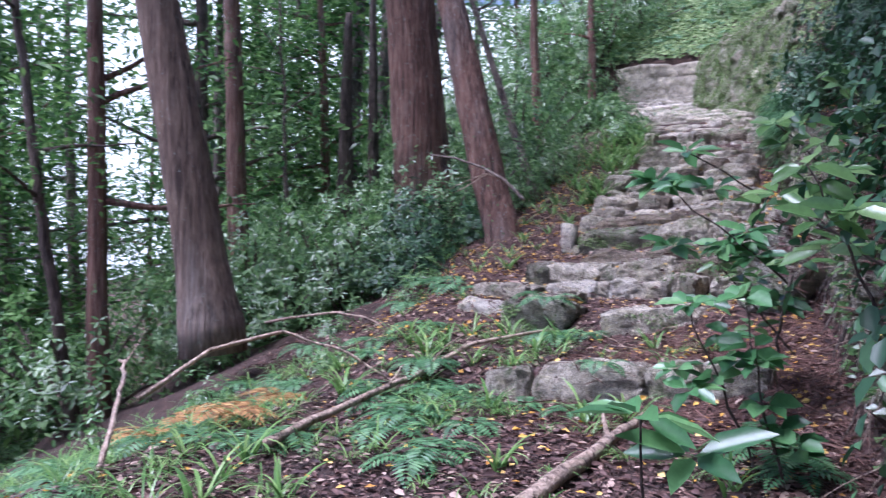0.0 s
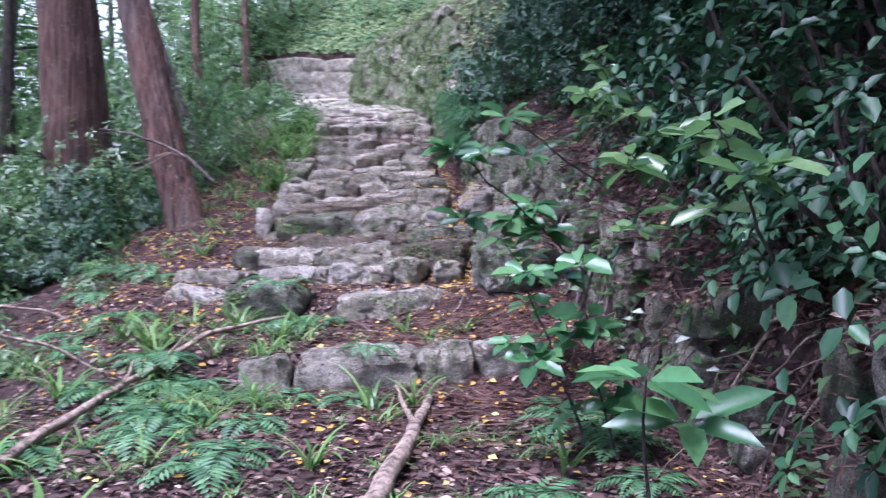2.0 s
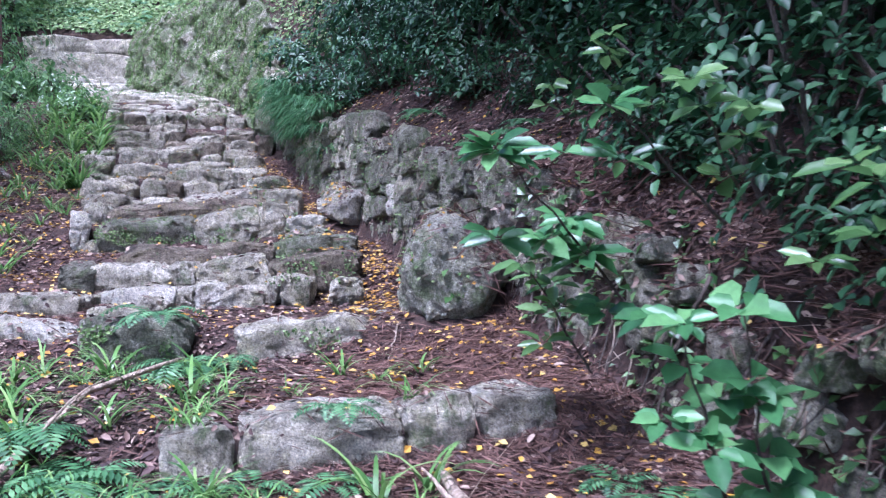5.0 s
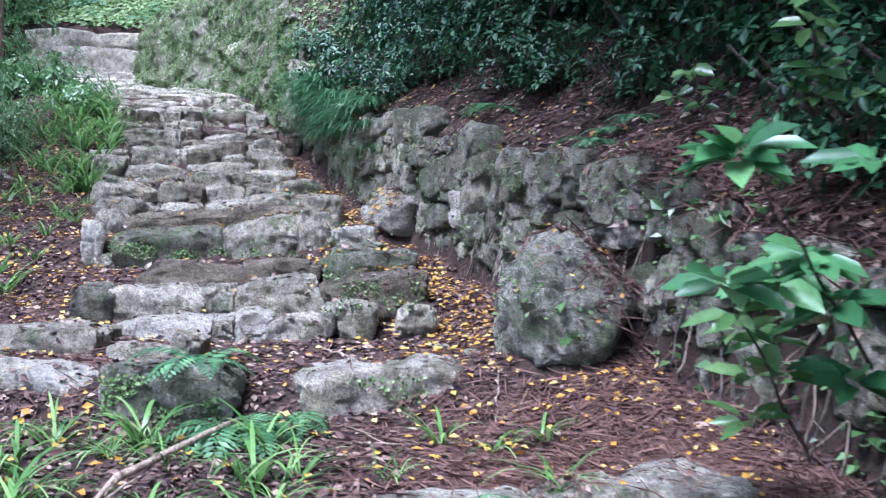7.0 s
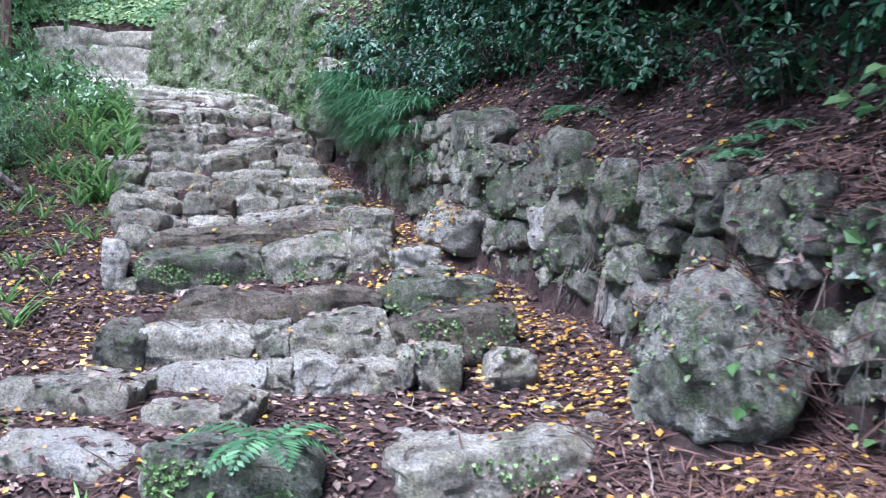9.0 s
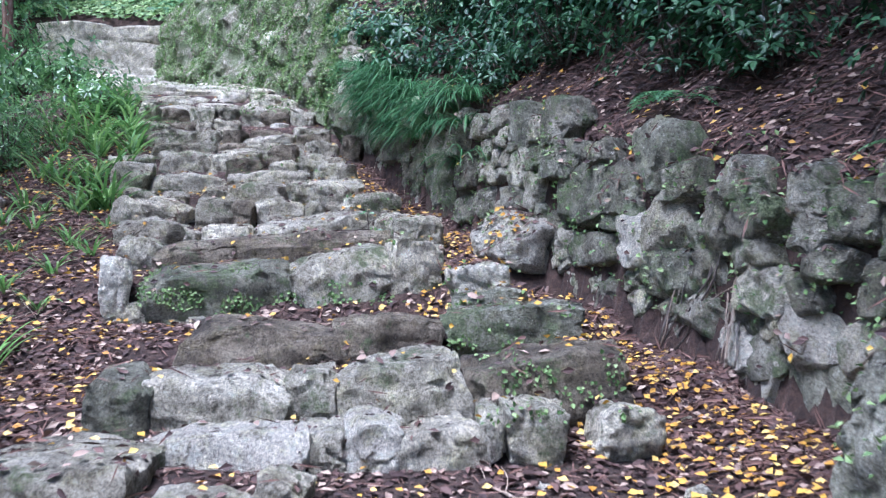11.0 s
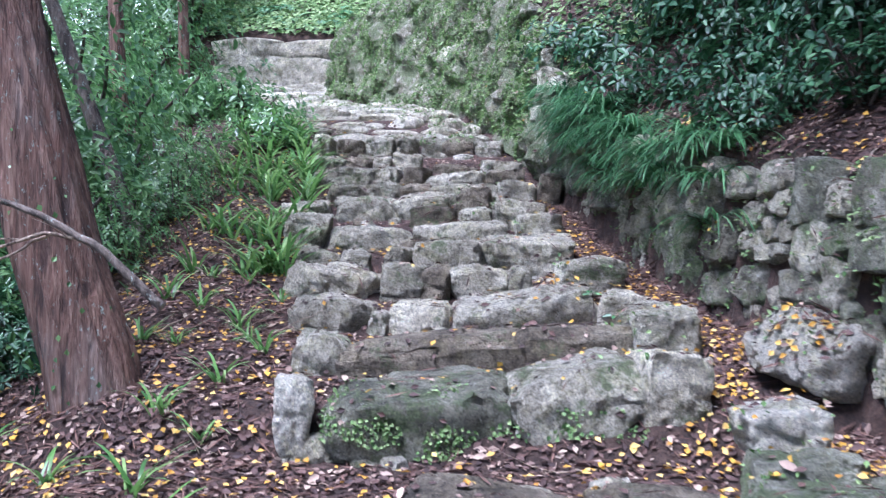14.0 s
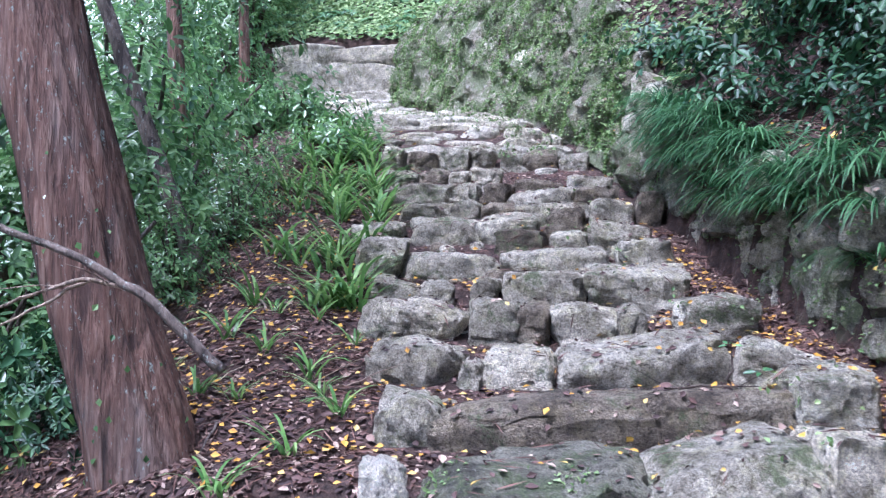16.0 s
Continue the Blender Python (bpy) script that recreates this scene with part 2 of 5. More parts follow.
def rock_mesh(name, size, seed, cuts=6, power=5.0, rough=0.05, chip=0.16, facets=10, bite=0.74, arched=0.3, taper=0.0):
    """A worn block: a rounded box with chipped corners and uneven faces; its middle is at 0."""
    v, f = BOX[cuts]
    rng = random.Random(seed)
    r = (np.sum(np.abs(v) ** power, axis=1, keepdims=True)) ** (1 / power)
    p = v / r
    tilt = [rng.uniform(-chip, chip) * 0.7 for _ in range(6)]
    for _ in range(facets):
        n = unit(np.array([rng.gauss(0, 1), rng.gauss(0, 1), rng.gauss(0, 1)]))
        reach = float(np.max(p @ n))
        p = p - n * np.maximum(0, p @ n - reach * rng.uniform(bite, 0.95))[:, None]
    half = np.array(size) / 2
    arch, skew = rng.uniform(0.03, arched), rng.uniform(-0.25, 0.25)
    out = []
    off = Vector((rng.uniform(-50, 50), rng.uniform(-50, 50), rng.uniform(-50, 50)))
    mean = sum(half) / 3
    for q in p:
        x, y, z = q
        if z > 0:
            z *= 1 - arch * (x - skew) ** 2
        x, y = x * (1 - taper * max(z, 0)), y * (1 - taper * max(z, 0))
        w = Vector((x * half[0] * (1 + tilt[0] * z + tilt[1] * y), y * half[1] * (1 + tilt[2] * x), z * half[2] * (1 + tilt[3] * x + tilt[4] * y)))
        a = noise.noise_vector((w + off) * (1.1 / mean)) * (rough * mean * 1.7)
        b = noise.noise_vector((w + off) * (3.2 / mean)) * (rough * mean * 0.9)
        c = noise.noise_vector((w + off) * 22.0) * 0.008
        warp = (w + off) * 7.0 + noise.noise_vector((w + off) * 5.0) * 0.7
        c += (noise.cell_vector(warp) - Vector((0.5, 0.5, 0.5))) * min(0.022, 0.09 * mean)
        g = max(0.0, 0.12 - abs(noise.noise((w + off) * 6.0))) * 0.12
        out.append((w + a + b + c) * (1 - g / max(mean, 0.06)))
    return mesh_of(name, out, f, True, 27)


def tube_mesh(name, points, radii, sides=8, bumpy=0.0, ridges=0.0, seed=0, close=True):
    """A round tapered tube along points; bumpy: share of the radius by which it swells; ridges: depth of long bark folds."""
    pts = [Vector(p) for p in points]
    verts, faces = [], []
    side = None
    for i, p in enumerate(pts):
        d = (pts[min(i + 1, len(pts) - 1)] - pts[max(i - 1, 0)]).normalized()
        if side is None:
            side = d.orthogonal().normalized()
        side = (side - d * side.dot(d)).normalized()
        up = d.cross(side)
        for k in range(sides):
            a = 2 * math.pi * k / sides
            n = side * math.cos(a) + up * math.sin(a)
            r = radii[i]
            if bumpy:
                r *= 1 + bumpy * noise.noise((p + n * r) * (1.2 / max(radii[0], 0.02)) + Vector((seed, 0, 0)))
            if ridges:
                q = Vector((n.x * 6.5, n.y * 6.5, p.z * 0.35 + seed))
                r += ridges * (abs(noise.noise(q)) * 2 - 0.5) + ridges * 0.5 * noise.noise(q * 2.7)
            verts.append(p + n * r)
    for i in range(len(pts) - 1):
        for k in range(sides):
            a, b = i * sides + k, i * sides + (k + 1) % sides
            faces.append((a, b, b + sides, a + sides))
    if close:
        faces.append(tuple(range(sides))[::-1])
        faces.append(tuple(range(len(verts) - sides, len(verts))))
    return mesh_of(name, verts, faces)


def quad_leaves(name, place, way, normal, length, width, fold=0.25):
    """Many small leaves, each a folded kite of two triangles."""
    place, way = np.asarray(place), unit(np.asarray(way))
    side = unit(np.cross(way, normal))
    nrm = np.cross(side, way)
    L, W = np.asarray(length)[:, None], np.asarray(width)[:, None]
    v = np.stack([place, place + way * L * 0.45 + side * W / 2 + nrm * W * fold, place + way * L, place + way * L * 0.45 - side * W / 2 + nrm * W * fold], 1)
    n = len(place)
    i = np.arange(n)[:, None] * 4
    f = np.concatenate([i + [[0, 1, 2]], i + [[0, 2, 3]]])
    return mesh_of(name, v.reshape(-1, 3), f, False)


def blade_leaves(name, place, way, normal, length, width, fold=0.18, droop=0.15):
    """Larger leaves with a midrib, rounded sides and a drooping tip, six triangles each."""
    place, way = np.asarray(place), unit(np.asarray(way))
    side = unit(np.cross(way, normal))
    nrm = np.cross(side, way)
    L, W = np.asarray(length)[:, None], np.asarray(width)[:, None]

    def at(y, x, lift):
        return place + way * L * y + side * W * x + nrm * (W * lift - L * droop * y * y)

    v = np.stack([at(0, 0, 0), at(0.5, 0, -fold * 0.3), at(1, 0, 0), at(0.28, -0.42, fold), at(0.68, -0.4, fold), at(0.28, 0.42, fold), at(0.68, 0.4, fold)], 1)
    n = len(place)
    i = np.arange(n) * 7
    faces = []
    for a in i:
        faces += [(a, a + 1, a + 4, a + 3), (a + 1, a + 2, a + 4), (a, a + 5, a + 6, a + 1), (a + 1, a + 6, a + 2)]
    return mesh_of(name, v.reshape(-1, 3), faces)


def strap_leaves(name, place, way, length, width, droop, steps=6):
    """Long arching straps: place, first direction, length, width and how far they bend over."""
    verts, faces = [], []
    for p, d, L, W, b in zip(place, way, length, width, droop):
        p, d = Vector(p), Vector(d).normalized()
        flat = Vector((d.x, d.y, 0))
        flat = flat.normalized() if flat.length > 1e-3 else Vector((1, 0, 0))
        side = flat.cross(Vector((0, 0, 1)))
        base = len(verts)
        pos, cur = p.copy(), d.copy()
        for s in range(steps + 1):
            u = s / steps
            w = W * (0.55 + 0.9 * u) * (1 - u) ** 0.6 + 0.0008
            verts += [pos - side * w, pos + side * w]
            pos = pos + cur * (L / steps)
            cur = (cur + Vector((flat.x * b * 0.5, flat.y * b * 0.5, -b)) / steps * (0.6 + u)).normalized()
        for s in range(steps):
            a = base + 2 * s
            faces.append((a, a + 1, a + 3, a + 2))
    return mesh_of(name, verts, faces)


def fern_mesh(name, seed, fronds=9, length=0.4, pinnae=14, spread=1.0):
    rng = random.Random(seed)
    P, D, N, L, W = [], [], [], [], []
    for k in range(fronds):
        a = 2 * math.pi * (k + rng.random() * 0.7) / fronds
        out = Vector((math.cos(a), math.sin(a), 0))
        cur = (out * spread + Vector((0, 0, 1.1 + rng.random() * 0.5))).normalized()
        pos, ln = Vector((0, 0, 0)), length * rng.uniform(0.7, 1.15)
        for s in range(pinnae):
            u = s / pinnae
            pos = pos + cur * (ln / pinnae)
            cur = (cur + Vector((out.x * 0.05, out.y * 0.05, -0.16))).normalized()
            if u < 0.12:
                continue
            side = cur.cross(Vector((0, 0, 1))).normalized()
            up = side.cross(cur)
            for sgn in (-1, 1):
                P.append(pos[:])
                D.append((side * sgn + cur * 0.45 - Vector((0, 0, 0.15)))[:])
                N.append(up[:])
                L.append(ln * 0.27 * math.sin(math.pi * min(1, 0.2 + 0.85 * u)) + 0.006)
                W.append(ln / pinnae * 0.85)
    return quad_leaves(name, P, D, np.array(N), L, W, 0.1)


# ---------------------------------------------------------------- the lie of the land
PROFILE_Y = [-30, -8, -3, 0, 1.5, 2.2, 2.45, 3.7, 3.9, 4.6, 5.28, 5.45, 6.25, 6.42, 7.08, 7.32, 7.75, 7.95, 8.6, 8.8, 9.25, 9.4, 9.9, 10.05, 10.4, 11, 12, 12.6, 13.3, 15.3, 20, 22, 24.3, 30]
PROFILE_Z = [-3.4, -1.0, -.45, -.13, .02, .05, .2, .36, .5, .58, .68, .8, .86, .98, 1.04, 1.27, 1.34, 1.46, 1.5, 1.62, 1.7, 1.8, 1.86, 2.0, 2.08, 2.34, 2.7, 2.92, 3.2, 3.95, 4.93, 5.55, 6.2, 8.4]
LEFT_Y = [-10, 0, 2, 3.7, 5.2, 7, 8.6, 10, 12, 13.4, 15, 20, 24]
LEFT_X = [2.0, -.4, -.7, -1.7, -2.5, -3.2, -3.8, -4.3, -4.8, -5.3, -6.6, -9.6, -12.2]
WALL_Y = [-10, -4, -1, 0.8, 1.4, 3.2, 4.9, 6.5, 7.6, 9.4, 11.3, 13, 15.3, 17.4, 19.8, 21.3, 21.8, 24]
WALL_X = [6.0, 4.6, 3.0, 2.35, 2.0, 1.25, .54, -.08, -.57, -1.36, -2.1, -2.8, -3.9, -5.35, -7.1, -8.3, -7.4, -6.5]
RISE_Y = [-10, -2, 1, 3, 5, 8, 11, 13, 15, 17, 21.3, 24]
RISE_H = [.35, .45, .75, .95, 1.05, 1.1, 1.0, 1.1, 1.8, 2.3, 1.7, 1.2]

RUN_Y, RUN = [0, 1.5, 2.2, 12, 14, 17, 20], [0.5, 0.35, 0.2, 0.2, 0.5, 0.9, 0.5]


def smooth(a, lo, hi):
    u = np.clip((a - lo) / (hi - lo), 0, 1)
    return u * u * (3 - 2 * u)


def ripple(x, y):
    """Small unevenness of the ground."""
    r = np.sin(x * 1.7 + 0.6 * np.sin(y * 1.3)) * np.sin(y * 1.9 + 0.8 * np.sin(x * 1.1)) * 0.5
    r = r + np.sin(x * 4.3 + y * 2.1 + 1.0) * np.sin(y * 4.9 - x * 1.4) * 0.22
    r = r + np.sin(x * 9.7 - y * 5.2) * np.sin(y * 11.3 + x * 3.7 + 2.0) * 0.1
    return r


def land(x, y):
    """Height of the ground."""
    x, y = np.asarray(x, float), np.asarray(y, float)
    left, wall = np.interp(y, LEFT_Y, LEFT_X), np.interp(y, WALL_Y, WALL_X)
    mid = (left + wall) / 2
    along = y - 0.13 * np.clip(x - mid, -3, 3)
    z = np.interp(along, PROFILE_Y, PROFILE_Z)
    # to the valley side the ground stays level for a stride and then falls away
    d = np.maximum(left - x, 0)
    fall = 0.3 * np.maximum(d - 1.0, 0) + 0.3 * np.maximum(d - 9, 0)
    z = z - np.minimum(fall, 16)
    # to the hill side it climbs the retaining wall and goes on as a slope
    run = np.interp(y, RUN_Y, RUN)
    e = x - wall
    up = smooth(e, 0.1, 0.1 + run) * np.interp(y, RISE_Y, RISE_H)
    up = up + np.clip(e - 0.1 - run, 0, 14) * 0.62 + np.clip(e - 14, 0, 60) * 0.15
    z = z + up
    # behind the end wall the slope lifts
    back = smooth(y, 24.4, 24.9) * 1.15 + np.clip(y - 24.9, 0, 25) * 0.33
    z = z + back
    z = z + 0.13 * smooth(e, -0.75, 0.15) * smooth(y, 1.0, 3.0) * (1 - smooth(y, 8.5, 11.0))
    z = z + 0.17 * np.exp(-((x - 0.65) ** 2 + (y - 4.1) ** 2) / 0.4)
    amp = 0.035 + 0.05 * smooth(d, 0.5, 3) + 0.06 * smooth(e, 0.3, 1.5)
    return z + ripple(x, y) * amp


def land_at(x, y):
    return float(land(x, y))


def axis(parts):
    out = []
    for a, b, step in parts:
        out += list(np.arange(a, b, step))
    return np.array(out + [parts[-1][1]])


gx = axis([(-420, -60, 40), (-60, -20, 4), (-20, -9, 0.6), (-9, -5.5, 0.18), (-5.5, 3.2, 0.085), (3.2, 8, 0.25), (8, 20, 1.2), (20, 60, 5), (60, 420, 40)])
gy = axis([(-420, -60, 40), (-60, -12, 4), (-12, -4, 0.5), (-4, 16, 0.085), (16, 26, 0.2), (26, 40, 1), (40, 80, 5), (80, 420, 40)])
X, Y = np.meshgrid(gx, gy)
Z = land(X, Y)
nx, ny = len(gx), len(gy)
idx = np.arange(nx * ny).reshape(ny, nx)
quads = np.stack([idx[:-1, :-1], idx[:-1, 1:], idx[1:, 1:], idx[1:, :-1]], -1).reshape(-1, 4)
ground = part("ground", mesh_of("ground", np.stack([X, Y, Z], -1).reshape(-1, 3), quads), SOIL)
tagged(ground, "dark brown forest floor of soil, needles and leaf litter", "ground", kind="structure")


# ---------------------------------------------------------------- the stone steps
stairs = thing("stone_staircase", "worn grey stone steps with moss and lichen climbing the slope", "staircase", kind="structure")
SEED = [100]


def stone(parent, x0, x1, top, base, y, depth, material, name="stone", yaw=0.0, cuts=6, lean=0.0, power=7.0, rough=0.055, arched=0.28):
    """One block from x0 to x1, its front at y, its top at height top."""
    SEED[0] += 1
    h = top - base + 0.1
    me = rock_mesh(name, (abs(x1 - x0) * 1.06, depth, h), SEED[0], cuts, power, rough, 0.2, 11, 0.8, arched)
    ob = part(name, me, material, parent)
    ob.matrix_world = pose((x0 + x1) / 2, y + depth / 2, top - h / 2, 0, lean, yaw)
    return ob


def course(y, turn, pivot, rows, depth=0.42, materials=(STEP_ROCK, STEP_ROCK, STEP_ROCK, BROWN_ROCK), cuts=14):
    """A course of the stairs: rows of (x0, x1, top at x0, top at x1, base); its front runs through (pivot, y) and turns by turn metres a metre."""
    rng = random.Random(int(y * 100))
    for x0, x1, ta, tb, b in rows:
        xm = (x0 + x1) / 2
        lean = -math.degrees(math.atan2(tb - ta, x1 - x0))
        lean = max(-14, min(14, lean))
        stone(stairs, x0, x1, (ta + tb) / 2 + 0.02, b, y + turn * (xm - pivot) - 0.02, min(depth, 0.25 + abs(x1 - x0) * 0.6), rng.choice(materials), yaw=math.degrees(math.atan(turn)) + rng.uniform(-7, 7), cuts=cuts, lean=lean + rng.uniform(-3, 3), power=14 if y < 8 else 10, arched=0.08 if y < 8 else 0.16)


course(2.2, 0.3, 0, [(-.69, -.41, .24, .23, .0), (-.36, .38, .28, .28, .08), (.39, .70, .31, .35, .08), (.70, 1.08, .34, .37, .12)], 0.45, (PALE_ROCK, STEP_ROCK, STEP_ROCK), 14)
course(3.75, 0.2, -.5, [(-1.67, -1.08, .63, .60, .35)], 0.5, (MOSS_ROCK,), 14)
course(3.75, 0.2, -.5, [(-.77, .05, .58, .61, .36)], 0.4, (STEP_ROCK,), 14)
course(4.4, 0, 0, [(-2.75, -2.08, .74, .72, .46)], 0.75, (STEP_ROCK,), 14)
course(3.7, 0, 0, [(-2.38, -1.78, .60, .57, .3)], 0.5, (PALE_ROCK,), 14)
course(4.4, 0.1, -1.2, [(-1.99, -1.63, .64, .63, .48), (-1.60, -1.45, .72, .69, .55)], 0.3, (STEP_ROCK,))
course(4.95, 0.1, -1.2, [(-2.21, -1.57, .72, .79, .52), (-1.55, -1.40, .76, .76, .66), (-1.40, -1.15, .80, .80, .68), (-1.20, -.84, .72, .81, .60), (-.84, -.76, .84, .84, .74), (-.74, -.50, .86, .86, .70), (-.36, -.13, .83, .83, .72)], 0.35, (STEP_ROCK, STEP_ROCK, PALE_ROCK))
course(5.3, 0.15, -1.2, [(-2.50, -2.26, .94, .94, .62)], 0.5, (MOSS_ROCK,))
course(5.3, 0.15, -1.2, [(-2.26, -1.71, .93, .95, .72), (-1.70, -1.48, .95, .95, .74), (-1.49, -.92, .98, 1.01, .77)], 0.4, (STEP_ROCK,), 14)
course(5.3, 0.15, -1.2, [(-.92, -.20, .98, 1.05, .8)], 0.4, (MOSS_ROCK, BROWN_ROCK), 14)
course(6.2, 0.05, -1, [(-2.42, -1.62, 1.09, 1.08, .85), (-1.61, -1.08, 1.12, 1.12, .94)], 0.4, (BROWN_ROCK, STEP_ROCK), 14)
course(6.2, 0.05, -1, [(-.99, -.33, 1.16, 1.21, .99)], 0.4, (MOSS_ROCK,), 14)
course(6.75, 0, 0, [(-1.03, -.68, 1.38, 1.4, 1.3)], 0.4, (PALE_ROCK,))
course(6.5, 0, 0, [(-1.0, -.56, 1.24, 1.25, 1.14)], 0.4, (MOSS_ROCK,))
course(7.0, .27, -2.6, [(-3.22, -3.06, 1.44, 1.42, 1.2)], 0.3, (PALE_ROCK,))
course(7.0, .27, -2.6, [(-3.05, -2.13, 1.38, 1.40, 1.04)], 0.6, (MOSS_ROCK,), 14)
course(7.0, .27, -2.6, [(-2.12, -1.50, 1.41, 1.53, 1.2), (-1.49, -1.13, 1.54, 1.53, 1.27)], 0.6, (STEP_ROCK,), 14)
course(7.0, .27, -2.6, [(-3.2, -2.95, 1.14, 1.14, .95)], 0.3, (STEP_ROCK,))
course(7.75, .16, -2.4, [(-3.44, -3.12, 1.60, 1.54, 1.33)], 0.4, (STEP_ROCK,))
course(7.75, .16, -2.4, [(-3.10, -1.56, 1.50, 1.67, 1.38)], 0.34, (BROWN_ROCK,), 14)
course(7.75, .16, -2.4, [(-1.51, -1.13, 1.72, 1.75, 1.47)], 0.4, (STEP_ROCK,))
course(8.6, .14, -2.7, [(-3.79, -3.27, 1.80, 1.70, 1.44), (-3.27, -3.12, 1.66, 1.63, 1.42), (-3.10, -2.71, 1.69, 1.70, 1.44), (-2.71, -1.69, 1.73, 1.82, 1.48), (-1.71, -1.35, 1.83, 1.70, 1.57)], 0.45, (STEP_ROCK,), 14)
course(9.2, .14, -2.9, [(-4.05, -3.74, 1.99, 1.87, 1.70), (-3.80, -3.40, 2.00, 1.87, 1.71), (-3.38, -3.04, 1.95, 1.95, 1.70), (-3.04, -2.83, 1.93, 1.94, 1.72), (-2.83, -2.44, 1.93, 1.94, 1.71), (-2.41, -2.24, 1.93, 1.93, 1.73), (-2.05, -1.61, 1.98, 2.01, 1.77)])
course(9.85, .14, -3.1, [(-4.27, -3.86, 2.11, 1.99, 1.82), (-3.86, -3.63, 2.05, 2.05, 1.93), (-3.49, -3.31, 2.08, 2.08, 1.89), (-3.29, -2.70, 2.12, 2.13, 1.88), (-2.68, -2.03, 2.16, 2.17, 1.94)], 0.42, (STEP_ROCK,))
course(10.3, .12, -3.2, [(-4.50, -4.18, 2.40, 2.36, 2.12), (-4.18, -3.39, 2.29, 2.23, 1.99), (-3.39, -2.61, 2.29, 2.29, 2.08), (-2.49, -2.08, 2.37, 2.36, 2.18)], 0.42, (STEP_ROCK,))
course(10.75, .12, -3.3, [(-3.50, -3.12, 2.45, 2.44, 2.27), (-2.78, -2.30, 2.51, 2.49, 2.3), (-3.1, -2.8, 2.44, 2.44, 2.28), (-2.61, -2.34, 2.38, 2.38, 2.22)])
course(11.0, .12, -3.3, [(-4.82, -4.42, 2.54, 2.51, 2.37), (-4.34, -3.76, 2.57, 2.57, 2.35), (-3.74, -3.24, 2.59, 2.61, 2.37), (-3.15, -2.84, 2.65, 2.65, 2.44)])
course(11.5, .12, -3.5, [(-4.59, -4.20, 2.72, 2.71, 2.57), (-4.17, -3.84, 2.73, 2.73, 2.58), (-3.81, -3.53, 2.72, 2.72, 2.57), (-3.5, -2.9, 2.7, 2.7, 2.55), (-2.86, -2.47, 2.75, 2.73, 2.53), (-2.47, -2.23, 2.82, 2.80, 2.51)])
course(12.0, .1, -3.6, [(-4.88, -4.24, 2.93, 2.94, 2.72), (-4.21, -3.99, 2.94, 2.94, 2.77), (-3.94, -3.66, 2.95, 2.93, 2.77), (-3.64, -3.08, 2.87, 2.89, 2.66), (-3.05, -2.68, 2.92, 2.90, 2.74)])
course(12.6, .1, -3.8, [(-5.22, -4.77, 3.15, 3.12, 2.93), (-4.74, -4.44, 3.12, 3.12, 2.98), (-4.44, -4.20, 3.12, 3.12, 2.96), (-4.20, -3.91, 3.15, 3.14, 2.98), (-3.76, -3.27, 3.03, 3.02, 2.86), (-3.2, -2.8, 3.05, 3.05, 2.9)])
course(13.3, .1, -4, [(-5.41, -5.15, 3.47, 3.45, 3.25), (-5.12, -4.76, 3.40, 3.40, 3.21), (-4.73, -4.38, 3.42, 3.42, 3.26), (-4.38, -4.13, 3.44, 3.43, 3.26), (-4.06, -3.81, 3.39, 3.38, 3.16), (-3.81, -3.44, 3.41, 3.41, 3.19), (-3.4, -3.1, 3.35, 3.35, 3.2)])
# small stones wedged into the joints and behind the treads
rng = random.Random(15)
for k in range(95):
    y = rng.uniform(7.9, 13.6)
    xa, xb = float(np.interp(y, LEFT_Y, LEFT_X)) + 0.15, float(np.interp(y, WALL_Y, WALL_X)) - 0.6
    x, w = rng.uniform(xa, xb), rng.uniform(0.09, 0.24)
    top = land_at(x, y) + rng.uniform(0.02, 0.1)
    stone(stairs, x, x + w, top, top - 0.1, y, w * rng.uniform(0.6, 1.0), rng.choice((STEP_ROCK, STEP_ROCK, BROWN_ROCK, PALE_ROCK)), yaw=rng.uniform(-40, 40), cuts=4)
for k in range(46):
    y = rng.uniform(3.9, 7.0)
    x, w = rng.uniform(float(np.interp(y, LEFT_Y, LEFT_X)) + 0.2, float(np.interp(y, WALL_Y, WALL_X)) - 0.3), rng.uniform(0.07, 0.2)
    top = land_at(x, y) + rng.uniform(0.015, 0.06)
    stone(stairs, x, x + w, top, top - 0.08, y, w * rng.uniform(0.6, 1.0), rng.choice((STEP_ROCK, PALE_ROCK)), yaw=rng.uniform(-40, 40), cuts=4)
# the upper courses, small and close together, run on to the foot of the end wall
rng = random.Random(5)
y = 13.85
while y < 24.0:
    xa = float(np.interp(y, LEFT_Y, LEFT_X))
    xb = min(float(np.interp(y, WALL_Y, WALL_X)) - 0.1, xa + 3.2)
    x = xa + 0.1
    while x < xb - 0.15:
        w = rng.uniform(0.3, 0.95)
        top = float(np.interp(y, PROFILE_Y, PROFILE_Z)) + rng.uniform(0.1, 0.19)
        stone(stairs, x, min(x + w, xb), top, top - 0.12, y + rng.uniform(-0.1, 0.1), rng.uniform(0.35, 0.55), rng.choice((STEP_ROCK, STEP_ROCK, PALE_ROCK)), cuts=4, yaw=rng.uniform(-14, 14))
        x += w + 0.02
    y += rng.uniform(0.36, 0.5)

# ---------------------------------------------------------------- retaining wall beside the steps
retaining = thing("retaining_wall", "rough dry-stone retaining wall of mossy grey stones", "stone wall", kind="structure")


